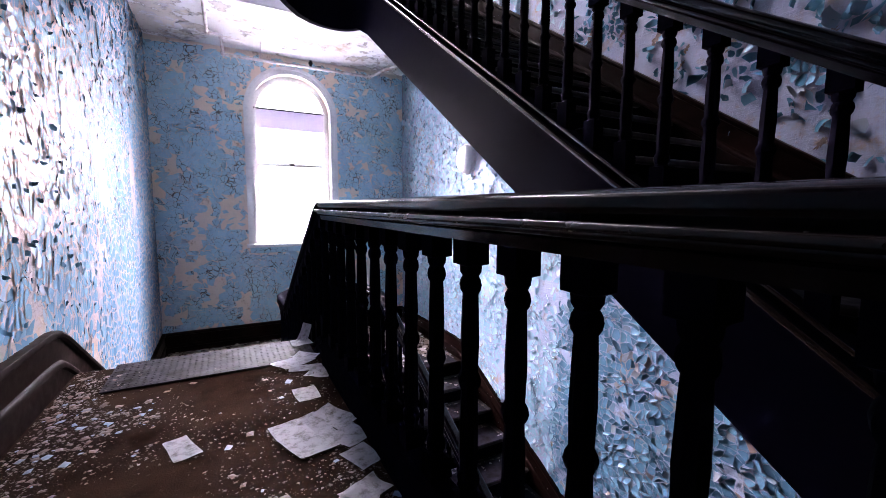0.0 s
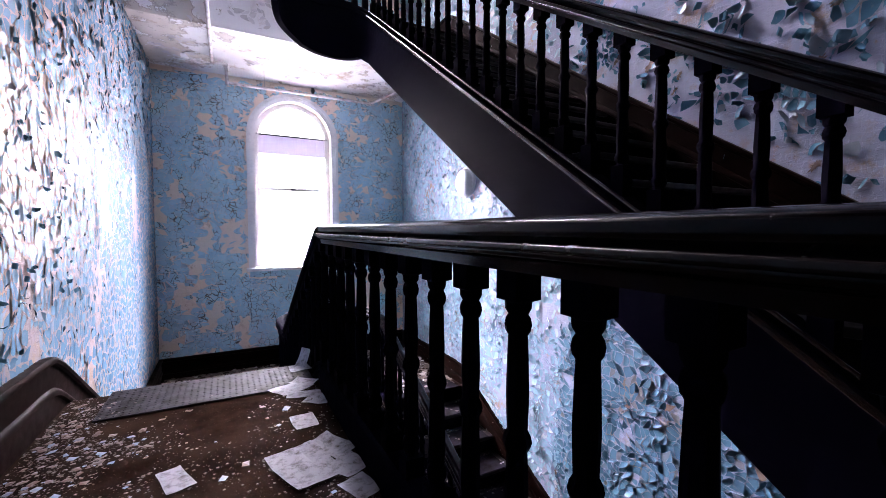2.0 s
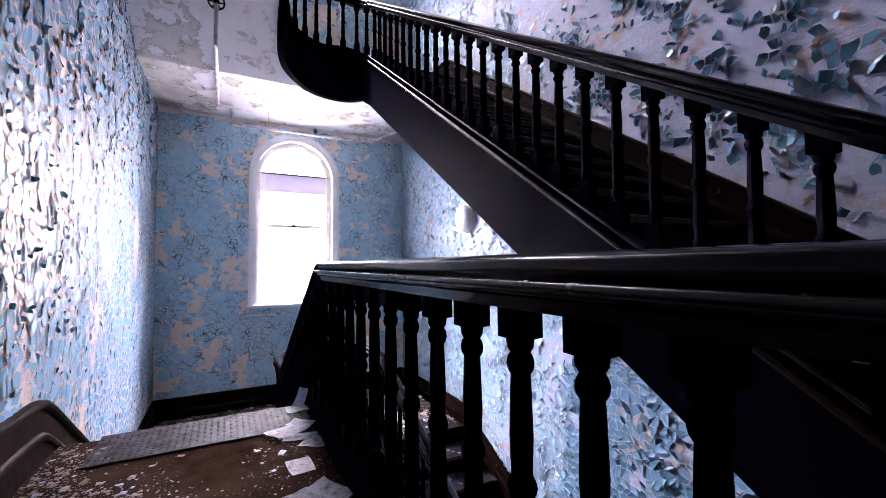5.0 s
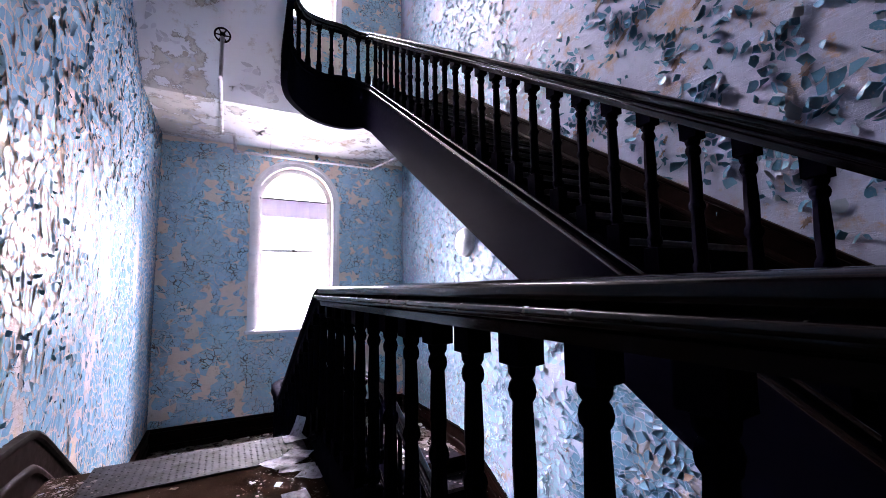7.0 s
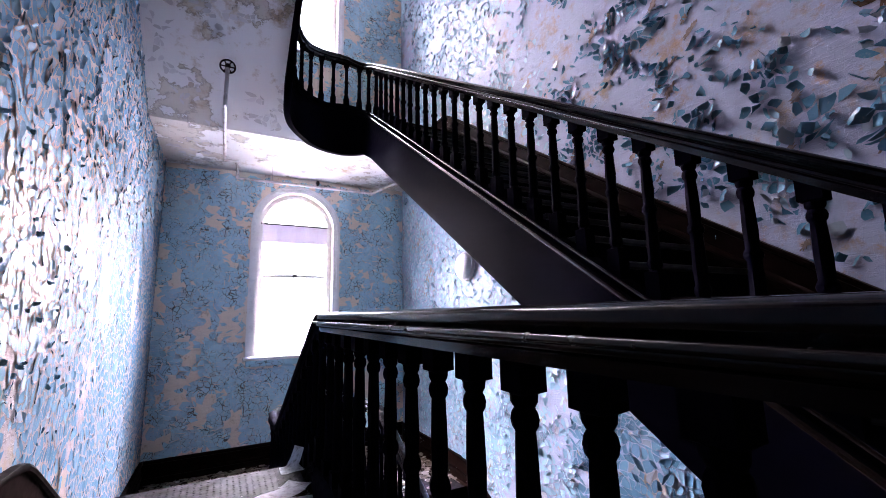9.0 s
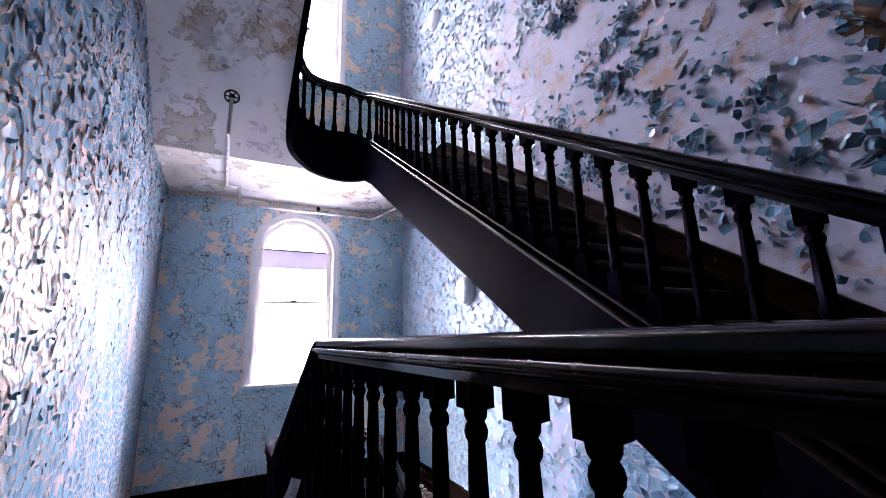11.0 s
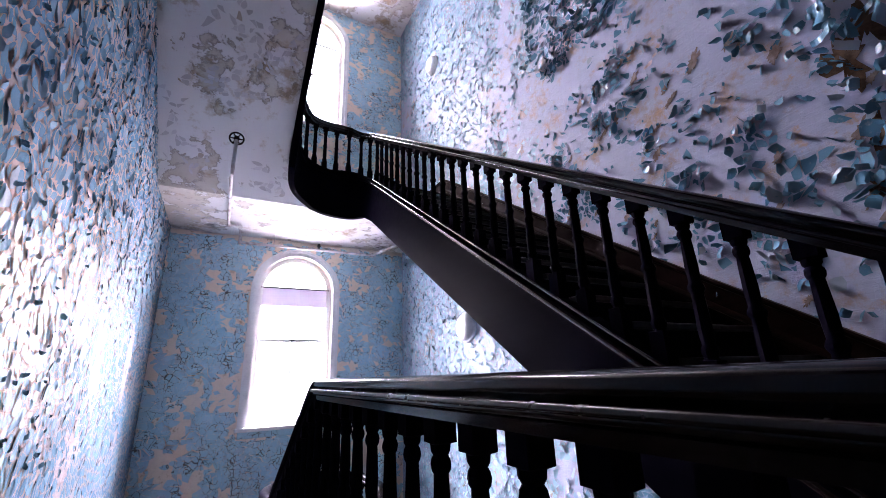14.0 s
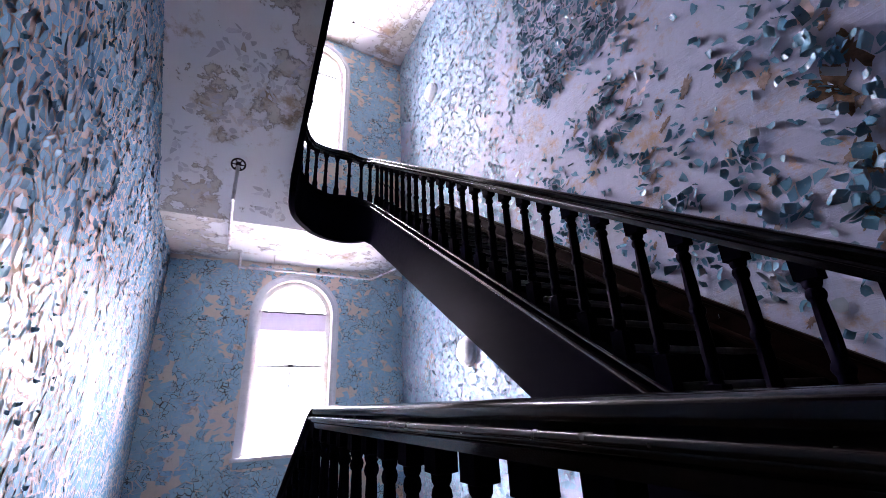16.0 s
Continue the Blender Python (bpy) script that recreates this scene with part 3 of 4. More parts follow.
def ring(bm, outer, inner, y0, y1):
    """A round-headed frame between two outlines, open at its foot."""
    a = [[bm.verts.new((x, y, z)) for x, z in o] for y in (y0, y1) for o in (outer, inner)]
    n = len(outer)
    for k in range(n - 1):
        for p, q in ((0, 1), (1, 3), (3, 2), (2, 0)):
            bm.faces.new((a[p][k], a[p][k + 1], a[q][k + 1], a[q][k]))
    for k in (0, n - 1):
        bm.faces.new([a[p][k] for p in (0, 1, 3, 2)])
    return bm


def window(name, dz, label):
    e = empty(name, (WX, YF, WSILL + dz), label, "window", kind="structure")
    z0, zs = WSILL + dz, WSPRING + dz
    o = lambda half: arch(WX, half, z0, zs, 24)
    under(e, part("casing", ring(bmesh.new(), o(WR + 0.075), o(WR - 0.005), YF - 0.025, YF + 0.02), M_WHITE, label="white plaster moulding round the opening", smooth=True))
    bead = ring(bmesh.new(), o(WR + 0.085), o(WR + 0.05), YF - 0.04, YF - 0.02)
    under(e, part("moulding", bead, M_WHITE, smooth=True))
    frame_ = ring(bmesh.new(), o(WR + 0.01), o(WR - 0.05), YF + 0.12, YF + 0.22)
    under(e, part("window_frame", frame_, M_WHITE, smooth=True))
    under(e, part("stop_bead", ring(bmesh.new(), o(WR - 0.045), o(WR - 0.07), YF + 0.10, YF + 0.15), M_WHITE, smooth=True))
    i = WR - 0.05
    under(e, part("window_sill", box(bmesh.new(), WX - WR - 0.11, WX + WR + 0.11, YF - 0.07, YF + 0.16, z0 - 0.045, z0 + 0.002, 0.012), M_WHITE))
    under(e, part("apron", box(bmesh.new(), WX - WR - 0.07, WX + WR + 0.07, YF - 0.03, YF + 0.01, z0 - 0.12, z0 - 0.045, 0.006), M_SCALE, label="blue-painted board under the sill"))
    for nm, a, b, y in (("bottom_rail", 0.0, 0.075, 0.14), ("meeting_rail", 1.035, 1.075, 0.14), ("transom", 1.745, 1.765, 0.15)):
        under(e, part(nm, box(bmesh.new(), WX - i, WX + i, YF + y, YF + y + 0.045, z0 + a, z0 + b, 0.006), M_WHITE))
    for x in (WX - i + 0.018, WX + i - 0.018):
        under(e, part("stile", box(bmesh.new(), x - 0.018, x + 0.018, YF + 0.14, YF + 0.185, z0 + 0.07, z0 + 1.04, 0.005), M_WHITE))
    under(e, part("muntin", box(bmesh.new(), WX - 0.01, WX + 0.01, YF + 0.15, YF + 0.175, z0 + 0.07, z0 + 1.04, 0.004), M_WHITE))
    under(e, part("sash_lock", box(bmesh.new(), WX - 0.035, WX + 0.035, YF + 0.115, YF + 0.142, z0 + 1.05, z0 + 1.075, 0.008), M_STEEL))
    for a, b in ((0.07, 1.04), (1.07, 1.75)):
        p = under(e, part("pane", box(bmesh.new(), WX - i, WX + i, YF + 0.160, YF + 0.164, z0 + a, z0 + b), M_GLASS))
        p.visible_shadow = False
    p = under(e, part("pane", prism(bmesh.new(), arch(WX, i, z0 + 1.76, zs, 20), "y", YF + 0.160, YF + 0.164), M_GLASS))
    p.visible_shadow = False
    return e


window("window_1", 0, "white arched sash window with peeling frame, glaring daylight behind")
window("window_2", STOREY, "white arched sash window of the upper half landing")

m = Mat("faded_blind_cloth", 0.9)
m.color(m.mix(m.noise(8, 4), (0.74, 0.70, 0.80), (0.82, 0.78, 0.87)))
tr = m.node("BsdfTranslucent", Color=(0.80, 0.76, 0.86, 1))
mx = m.node("MixShader", Fac=0.05)
m.t.links.new(m.b.outputs[0], mx.inputs[1])
m.t.links.new(tr.outputs[0], mx.inputs[2])
m.t.links.new(mx.outputs[0], m.t.nodes["Material Output"].inputs[0])
M_BLIND = m.m
e = empty("roller_blind", (WX, YF + 0.12, 2.08), "short faded lilac blind hung across the arched window", "blind")
bm = bmesh.new()
n = 14
for k in range(n):
    xa, xb = (WX - 0.435 + 0.87 * q / n for q in (k, k + 1))
    ya, yb = (YF + 0.115 + 0.005 * math.sin(q * 1.7) for q in (k, k + 1))
    v = [bm.verts.new(p) for p in ((xa, ya, 1.89), (xb, yb, 1.885), (xb, yb, 2.135), (xa, ya, 2.135), (xa, ya + 0.003, 1.89), (xb, yb + 0.003, 1.885), (xb, yb + 0.003, 2.135), (xa, ya + 0.003, 2.135))]
    bm.faces.new(v[:4]), bm.faces.new(v[7:3:-1])
under(e, part("cloth", bm, M_BLIND))
under(e, part("roller", tube(bmesh.new(), [(WX - 0.46, YF + 0.12, 2.145), (WX + 0.46, YF + 0.12, 2.145)], 0.012), M_STEEL, smooth=True))

m = Mat("overcast_glare", 1.0)
m.color((0.0, 0.0, 0.0))
m.put(m.b.inputs["Emission Color"], m.mix(m.noise(0.15, 3), (1.0, 0.97, 1.0), (0.92, 0.95, 1.0)))
m.b.inputs["Emission Strength"].default_value = 3.0
ob = part("backdrop", box(bmesh.new(), -14, 16, YF + 9, YF + 9.2, -14, 20), m.m)
tagged(ob, "blank white overcast distance outside the windows", "backdrop", kind="structure")

# ---------------------------------------------------------------- pipes and fixtures
e = empty("sprinkler_pipe", (-0.1, 3.93, 3.12), "thin painted pipe hung below the ceiling, with elbows", "pipe")
run1 = [(-0.098, 3.93, 3.17), (-0.10, 3.95, 2.78), (-0.103, 4.0, 2.77), (-0.10, 5.28, 2.752), (-0.085, 5.33, 2.755), (0.03, 5.38, 2.765)]
run2 = [(0.038, 5.40, 2.765), (0.048, 5.45, 2.62), (0.06, 5.47, 2.59), (1.76, 5.47, 2.60)]
run3 = [(1.76, 5.47, 2.60), (1.80, 5.45, 2.605), (2.06, 5.12, 2.70)]
for r in (run1, run2, run3):
    under(e, part("pipe", tube(bmesh.new(), r, 0.018), M_PIPE, smooth=True))
for p in ((-0.095, 5.31, 2.752), (0.036, 5.39, 2.76), (0.05, 5.465, 2.60), (1.78, 5.465, 2.602)):
    under(e, part("elbow", turned(bmesh.new(), [(p[2] - 0.026, 0.019, 0), (p[2] - 0.012, 0.024, 0), (p[2] + 0.012, 0.024, 0), (p[2] + 0.026, 0.019, 0)], at=p[:2]), M_PIPE, smooth=True))
for x, y in ((0.45, 5.47), (1.86, 5.36)):
    under(e, part("hanger", tube(bmesh.new(), [(x, y, 2.60), (x, y, SOFFIT)], 0.004, 6), M_PIPE))
under(e, part("sprinkler_head", turned(bmesh.new(), [(2.60, 0.016, 0), (2.635, 0.016, 0), (2.64, 0.026, 0), (2.66, 0.026, 0), (2.665, 0.01, 0), (2.68, 0.02, 0)], at=(1.02, 5.47)), M_STEEL, smooth=True))
e = empty("pipe_rosette", (-0.098, 3.93, 3.17), "dark iron spoked collar where a pipe enters the soffit", "collar")
bm = bmesh.new()
mz = Matrix.Translation((-0.098, 3.93, 3.165)) @ Matrix.Rotation(-math.atan(SLOPE), 4, "X")
turned(bm, [(-0.028, 0.018, 0), (-0.022, 0.024, 0), (0.0, 0.024, 0), (0.012, 0.018, 0)], 12)
bm.transform(mz)
under(e, part("hub", bm, M_SKIRT, smooth=True))
bm = tube(bmesh.new(), [(0.062 * math.cos(k * math.pi / 12), 0.062 * math.sin(k * math.pi / 12), -0.016) for k in range(25)], 0.008, 8)
bm.transform(mz)
under(e, part("rim", bm, M_SKIRT, smooth=True))
for k in range(6):
    c, q = math.cos(k * math.pi / 3), math.sin(k * math.pi / 3)
    bm = tube(bmesh.new(), [(0.02 * c, 0.02 * q, -0.018), (0.06 * c, 0.06 * q, -0.016)], 0.006, 6)
    bm.transform(mz)
    under(e, part("spoke", bm, M_SKIRT, smooth=True))
e = empty("ceiling_pipe", (0.6, 5.27, 7.14), "thin painted pipe along the top ceiling", "pipe")
for r in ([(0.4, 5.3, TOP - 0.05), (2.02, 5.27, TOP - 0.05)], [(2.02, 5.27, TOP - 0.05), (2.30, 4.3, TOP - 0.05)]):
    under(e, part("pipe", tube(bmesh.new(), r, 0.014), M_PIPE, smooth=True))
under(e, part("sprinkler_head", turned(bmesh.new(), [(TOP - 0.05, 0.015, 0), (TOP - 0.02, 0.026, 0), (TOP, 0.02, 0)], at=(1.3, 5.29)), M_STEEL))


def wall_fixture(y, z, r):
    """A round white dome on the long wall."""
    e = empty("wall_fixture", (XR, y, z), "round white dome-shaped fixture on the peeling wall", "fixture", "wall fixtures")
    turn = Matrix.Translation((XR, y, z)) @ Matrix.Rotation(radians(-90), 4, "Y")
    for nm, st in (("back_plate", [(0, r, 0), (0.03, r, 0), (0.036, r * 0.97, 0)]), ("dome", [(0.03, r * 0.92, 0), (0.06, r * 0.88, 0), (0.09, r * 0.7, 0), (0.105, r * 0.4, 0), (0.11, r * 0.1, 0)])):
        bm = turned(bmesh.new(), st, 24)
        bm.transform(turn)
        under(e, part(nm, bm, M_WHITE, smooth=True))
    return e


wall_fixture(3.93, 1.40, 0.17)
wall_fixture(4.53, 5.45, 0.15)

# ---------------------------------------------------------------- steel plate and papers on the landing
e = empty("tread_plate", (-0.1, 2.48, 0.004), "scuffed checkered steel plate at the head of the stairs", "floor plate")
px0, px1, py0, py1 = XL + 0.19, XA - 0.05, 2.33, YE + 0.005
under(e, part("plate", box(bmesh.new(), px0, px1, py0, py1, 0.002, 0.009, 0.002), M_STEEL))
under(e, part("lip", box(bmesh.new(), px0, px1, py1 - 0.004, py1 + 0.004, -0.03, 0.0085), M_STEEL))
bm = bmesh.new()
for i in range(int((px1 - px0) / 0.03)):
    for j in range(int((py1 - py0) / 0.03)):
        x, y = px0 + 0.015 + 0.03 * i, py0 + 0.015 + 0.03 * j
        d = Vector((1, 1 if (i + j) % 2 else -1)).normalized()
        q = Vector((-d.y, d.x))
        v = [bm.verts.new((x + a * d.x + b * q.x, y + a * d.y + b * q.y, h)) for a, b, h in ((-0.012, 0, 0.009), (0, 0.0035, 0.009), (0.012, 0, 0.009), (0, -0.0035, 0.009), (0, 0, 0.0118))]
        for k in range(4):
            bm.faces.new((v[k], v[(k + 1) % 4], v[4]))
under(e, part("tread_pattern", bm, M_STEEL))

rng = random.Random(7)


def paper(x, y, w, h, turn, crumple, z=0.004, label="soiled white paper lying on the dirty floor"):
    """A sheet with some wrinkles, lying at x, y."""
    n = 7
    bm = bmesh.new()
    sd = rng.random() * 50
    grid = []
    for i in range(n):
        for j in range(n):
            u, v = (i / (n - 1) - 0.5), (j / (n - 1) - 0.5)
            lift = crumple * (0.5 + noise.noise(Vector((u * 3 + sd, v * 3, sd)))) + crumple * 2 * max(0, abs(u) + abs(v) - 0.75)
            grid.append(bm.verts.new((u * w * (1 + 0.08 * math.sin(sd + v * 3)), v * h, max(0.0, lift))))
    for i in range(n - 1):
        for j in range(n - 1):
            bm.faces.new((grid[i * n + j], grid[(i + 1) * n + j], grid[(i + 1) * n + j + 1], grid[i * n + j + 1]))
    bmesh.ops.solidify(bm, geom=bm.faces[:], thickness=0.0012)
    ob = part("paper_sheet", bm, M_PAPER)
    ob.matrix_world = pose(x, y, z, 0, 0, turn)
    return tagged(ob, label, "paper", "papers on the landing")


for p in ((-0.178, 1.655, 0.085, 0.165, 20, 0.002), (0.295, 1.895, 0.10, 0.14, 4, 0.003), (0.235, 1.53, 0.18, 0.28, 16, 0.012, 0.004, "crumpled clear-white sheet on the floor"),
          (0.36, 1.62, 0.13, 0.20, 30, 0.010), (0.385, 1.46, 0.12, 0.13, 24, 0.006), (0.385, 1.31, 0.10, 0.13, 20, 0.005), (0.385, 2.625, 0.12, 0.12, 5, 0.004, 0.013),
          (0.30, 2.30, 0.20, 0.13, 24, 0.006, 0.013), (0.345, 2.21, 0.16, 0.09, -14, 0.005), (0.40, 2.12, 0.12, 0.13, -30, 0.006), (0.37, 2.36, 0.11, 0.14, 50, 0.007, 0.016),
          (0.34, 1.13, 0.14, 0.10, 20, 0.008), (0.30, 1.08, 0.09, 0.12, 65, 0.006)):
    paper(*p)
ob = paper(0.425, 2.64, 0.09, 0.12, 10, 0.004, 0.06, "white card leaning against the balustrade")
ob.matrix_world = pose(0.415, 2.66, 0.062, 62, 0, -60)

# ---------------------------------------------------------------- peeling paint and rubble


def hashed(i, j, seed):
    h = np.sin(i * 127.1 + j * 311.7 + seed * 74.7) * 43758.5453
    return h - np.floor(h)


def field(u, v, seed, octaves=4):
    """Smooth noise between 0 and 1 over arrays."""
    out, amp, tot = 0, 1.0, 0
    for o in range(octaves):
        a, b = u * 2 ** o, v * 2 ** o
        i, j = np.floor(a), np.floor(b)
        f, g = a - i, b - j
        f, g = f * f * (3 - 2 * f), g * g * (3 - 2 * g)
        s = seed + o * 13
        out = out + amp * ((hashed(i, j, s) * (1 - f) + hashed(i + 1, j, s) * f) * (1 - g) + (hashed(i, j + 1, s) * (1 - f) + hashed(i + 1, j + 1, s) * f) * g)
        tot += amp
        amp *= 0.5
    return out / tot


def flakes(name, u0, u1, v0, v1, du, dv, place, keep, lift, seed, gap=(0.02, 0.10), mat=None, sag=None, spread=1.6, jit=0.42, cut=(0.72, 1.0)):
    """A broken skin of paint: cells over a wall, each lifting along an edge of its own. keep and lift are functions of arrays u, v."""
    rs = np.random.RandomState(seed)
    nu, nv = int((u1 - u0) / du), int((v1 - v0) / dv)
    I, J = np.meshgrid(np.arange(nu + 1), np.arange(nv + 1), indexing="ij")
    U = u0 + (I + 0.5 * (J % 2) + rs.uniform(-jit, jit, I.shape)) * du
    V = v0 + (J + rs.uniform(-jit, jit, I.shape)) * dv
    a = field(U / (du * 6), V / (dv * 6), seed + 1) - 0.5
    b = field(U / (du * 6), V / (dv * 6), seed + 2) - 0.5
    U, V = U + a * du * 4.5, V + b * dv * 4.5
    P = np.stack([U, V], -1)
    mh = (P[:-1] + P[1:]) / 2 + rs.uniform(-0.16, 0.16, P[:-1].shape) * (du, dv)
    mv = (P[:, :-1] + P[:, 1:]) / 2 + rs.uniform(-0.16, 0.16, P[:, :-1].shape) * (du, dv)
    c00, c20, c02, c22 = P[:-1, :-1], P[1:, :-1], P[:-1, 1:], P[1:, 1:]
    mid = (c00 + c20 + c02 + c22) / 4
    G = np.stack([c00, mh[:, :-1], c20, mv[:-1], mid, mv[1:], c02, mh[:, 1:], c22], 2).reshape(-1, 9, 2)
    mid = mid.reshape(-1, 2)
    ok = keep(mid[:, 0], mid[:, 1]) > rs.uniform(0, 1, len(mid))
    G, mid = G[ok], mid[ok]
    n = len(G)
    shrink = 1 - rs.uniform(*gap, (n, 1, 1))
    corner = np.ones((n, 9, 1))
    corner[:, [0, 2, 6, 8]] = rs.uniform(*cut, (n, 4, 1))
    G = mid[:, None] + (G - mid[:, None]) * shrink * corner
    la = np.array([-1, 0, 1] * 3)[None]
    lb = np.repeat([-1, 0, 1], 3)[None]
    ang = rs.uniform(0, 2 * math.pi, (n, 1)) if sag is None else rs.normal(sag, 0.9, (n, 1))
    s = (la * np.cos(ang) + lb * np.sin(ang)) / 1.25
    cup = rs.uniform(-0.1, 0.5, (n, 1))
    L = (lift(mid[:, 0], mid[:, 1]) * rs.uniform(0.1, 1.0, n) ** spread)[:, None]
    h = 0.0018 + L * (np.maximum(0, s + 0.35) ** 1.7 + cup * (la * np.sin(ang) - lb * np.cos(ang)) ** 2 * 0.5)
    back = 0.45 * np.maximum(0, h - 0.004)
    G[:, :, 0] -= back * np.cos(ang)
    G[:, :, 1] -= back * np.sin(ang)
    xyz = place(G[:, :, 0].ravel(), G[:, :, 1].ravel(), h.ravel())
    q = np.array([[0, 1, 4, 3], [1, 2, 5, 4], [3, 4, 7, 6], [4, 5, 8, 7]])
    faces = (np.arange(n)[:, None, None] * 9 + q[None]).reshape(-1, 4)
    me = bpy.data.meshes.new(name)
    me.from_pydata(xyz.tolist(), [], faces.tolist())
    me.materials.append(mat or M_FLAKE)
    me.polygons.foreach_set("use_smooth", [True] * len(me.polygons))
    return new(name, me)


def on_left(u, v, h):
    return np.stack([XL + h, u, v], -1)


def on_right(u, v, h):
    return np.stack([XR - h, u, v], -1)


def on_far(u, v, h):
    return np.stack([u, YF - h, v], -1)


def step_up(x, a, b):
    t = np.clip((x - a) / (b - a), 0, 1)
    return t * t * (3 - 2 * t)


def bump_at(u, v, cu, cv, ru, rv):
    return np.exp(-((u - cu) / ru) ** 2 - ((v - cv) / rv) ** 2)


# side wall by the short flight
def left_keep(u, v):
    wet = 0.13 * bump_at(u, v, 2.4, 0.8, 0.7, 0.8) - 0.20 * step_up(v, 1.4, 1.9)
    return 0.985 - 0.9 * step_up(field(u * 3.0, v * 0.9, 3) + wet, 0.66, 0.70) - 0.7 * step_up(field(u * 12, v * 6, 5) + wet * 0.4, 0.70, 0.75)


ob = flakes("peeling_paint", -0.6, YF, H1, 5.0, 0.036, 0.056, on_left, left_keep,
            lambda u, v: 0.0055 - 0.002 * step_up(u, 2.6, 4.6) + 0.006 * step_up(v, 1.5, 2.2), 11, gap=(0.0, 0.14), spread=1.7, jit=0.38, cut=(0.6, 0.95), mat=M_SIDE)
tagged(ob, "dense curling flakes of light-blue paint on the stair wall", "paint flakes", kind="stuff")


# window wall, clear of the two openings
def far_keep(u, v):
    w = np.where(v > SOFFIT, v - STOREY, v)
    inside = (np.abs(u - WX) < WR + 0.09) & (w > WSILL - 0.13) & (w < WSPRING) | ((u - WX) ** 2 + (w - WSPRING) ** 2 < (WR + 0.09) ** 2) & (w >= WSPRING)
    k = 0.99 - 0.93 * step_up(field(u * 5.5, v * 5.5, 31, 5), 0.655, 0.665) - 0.85 * step_up(field(u * 2.4, v * 2.4, 35, 5) + 0.20 * step_up(-w, -0.45, 0.2), 0.685, 0.70)
    return np.where(inside | (np.abs(v - SOFFIT - 0.1) < 0.16), 0, k)


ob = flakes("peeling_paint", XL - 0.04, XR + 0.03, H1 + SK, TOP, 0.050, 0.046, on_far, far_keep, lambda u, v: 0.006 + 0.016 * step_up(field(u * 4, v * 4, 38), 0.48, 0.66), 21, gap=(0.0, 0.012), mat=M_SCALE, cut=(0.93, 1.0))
tagged(ob, "cracked light-blue paint with curled edges on the window wall", "paint flakes", kind="stuff")


# long wall: dense by the window and under the flight, sparse curls in between
BLOTS = [(1.80, 2.92, 0.34, 0.30), (1.52, 2.72, 0.14, 0.16), (2.17, 2.66, 0.16, 0.16), (1.53, 2.37, 0.16, 0.13), (1.25, 1.94, 0.20, 0.13), (1.10, 2.24, 0.15, 0.11), (0.88, 2.05, 0.14, 0.12),
         (0.78, 1.74, 0.20, 0.10), (2.28, 2.19, 0.22, 0.16), (1.47, 1.70, 0.22, 0.12), (0.80, 2.63, 0.16, 0.14), (0.47, 2.35, 0.12, 0.22), (0.50, 1.70, 0.10, 0.25), (0.62, 2.95, 0.14, 0.16), (2.55, 2.55, 0.2, 0.3)]


def right_keep(u, v):
    wob = field(u * 2.2, v * 2.2, 44) - 0.5
    dense = step_up(u + 0.8 * wob, 2.85, 3.15)
    low = step_up(-v + 0.2 * wob, -0.85, -0.6)
    top = step_up(v - 0.20 * u + 0.7 * wob, 2.98, 3.2) * (0.35 + 0.6 * step_up(u, 0.75, 1.3))
    blot = sum(bump_at(u, v, *b) for b in BLOTS) + 0.8 * np.exp(-((v - 1.12 - (u - 0.4) * 0.66) / 0.13) ** 2)
    spots = step_up(field(u * 5, v * 5, 52), 0.62, 0.68) * 0.4
    holes = step_up(field(u * 1.9, v * 1.3, 48), 0.58, 0.62) * 0.9 + step_up(field(u * 6, v * 6, 49), 0.60, 0.68) * 0.4
    holes = holes * (1 - 0.8 * step_up(u, 3.4, 4.2) * step_up(-v, -3.0, -2.6))
    cover = np.maximum.reduce([dense * 0.95 * (1 - np.clip(holes, 0, 1)), low * 0.97 * (1 - 0.5 * np.clip(holes, 0, 1)), top * (1 - np.clip(holes, 0, 1))])
    mess = np.clip(blot * 1.4, 0, 0.9) * step_up(field(u * 8, v * 8, 53), 0.40, 0.54)
    return np.maximum.reduce([cover, mess, spots * 0.9, 0.015 + 0 * u])


ob = flakes("peeling_paint", 2.45, YF, -2.6, TOP, 0.036, 0.042, on_right, right_keep, lambda u, v: 0.015 + 0 * u, 41, mat=M_GLARE)
tagged(ob, "dense small curls of blue paint, lightened for glare near the window", "paint flakes", kind="stuff")
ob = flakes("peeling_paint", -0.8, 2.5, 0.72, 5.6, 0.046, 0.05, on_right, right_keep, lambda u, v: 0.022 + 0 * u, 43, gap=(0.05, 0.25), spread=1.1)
tagged(ob, "large curled blue paint flakes hanging off bare plaster", "paint flakes", kind="stuff")


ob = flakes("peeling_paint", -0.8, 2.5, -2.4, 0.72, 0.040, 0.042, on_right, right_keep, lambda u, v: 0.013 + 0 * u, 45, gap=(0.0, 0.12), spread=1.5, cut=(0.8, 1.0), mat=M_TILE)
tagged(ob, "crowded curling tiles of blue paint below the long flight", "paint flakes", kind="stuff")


# loose white paint on the soffits
def on_slope(u, v, h):
    c = 1 / math.hypot(1, SLOPE)
    return np.stack([u, v - h * SLOPE * c, SOFFIT - 0.005 + SLOPE * (Y_SLOPE - v) - h * c], -1)


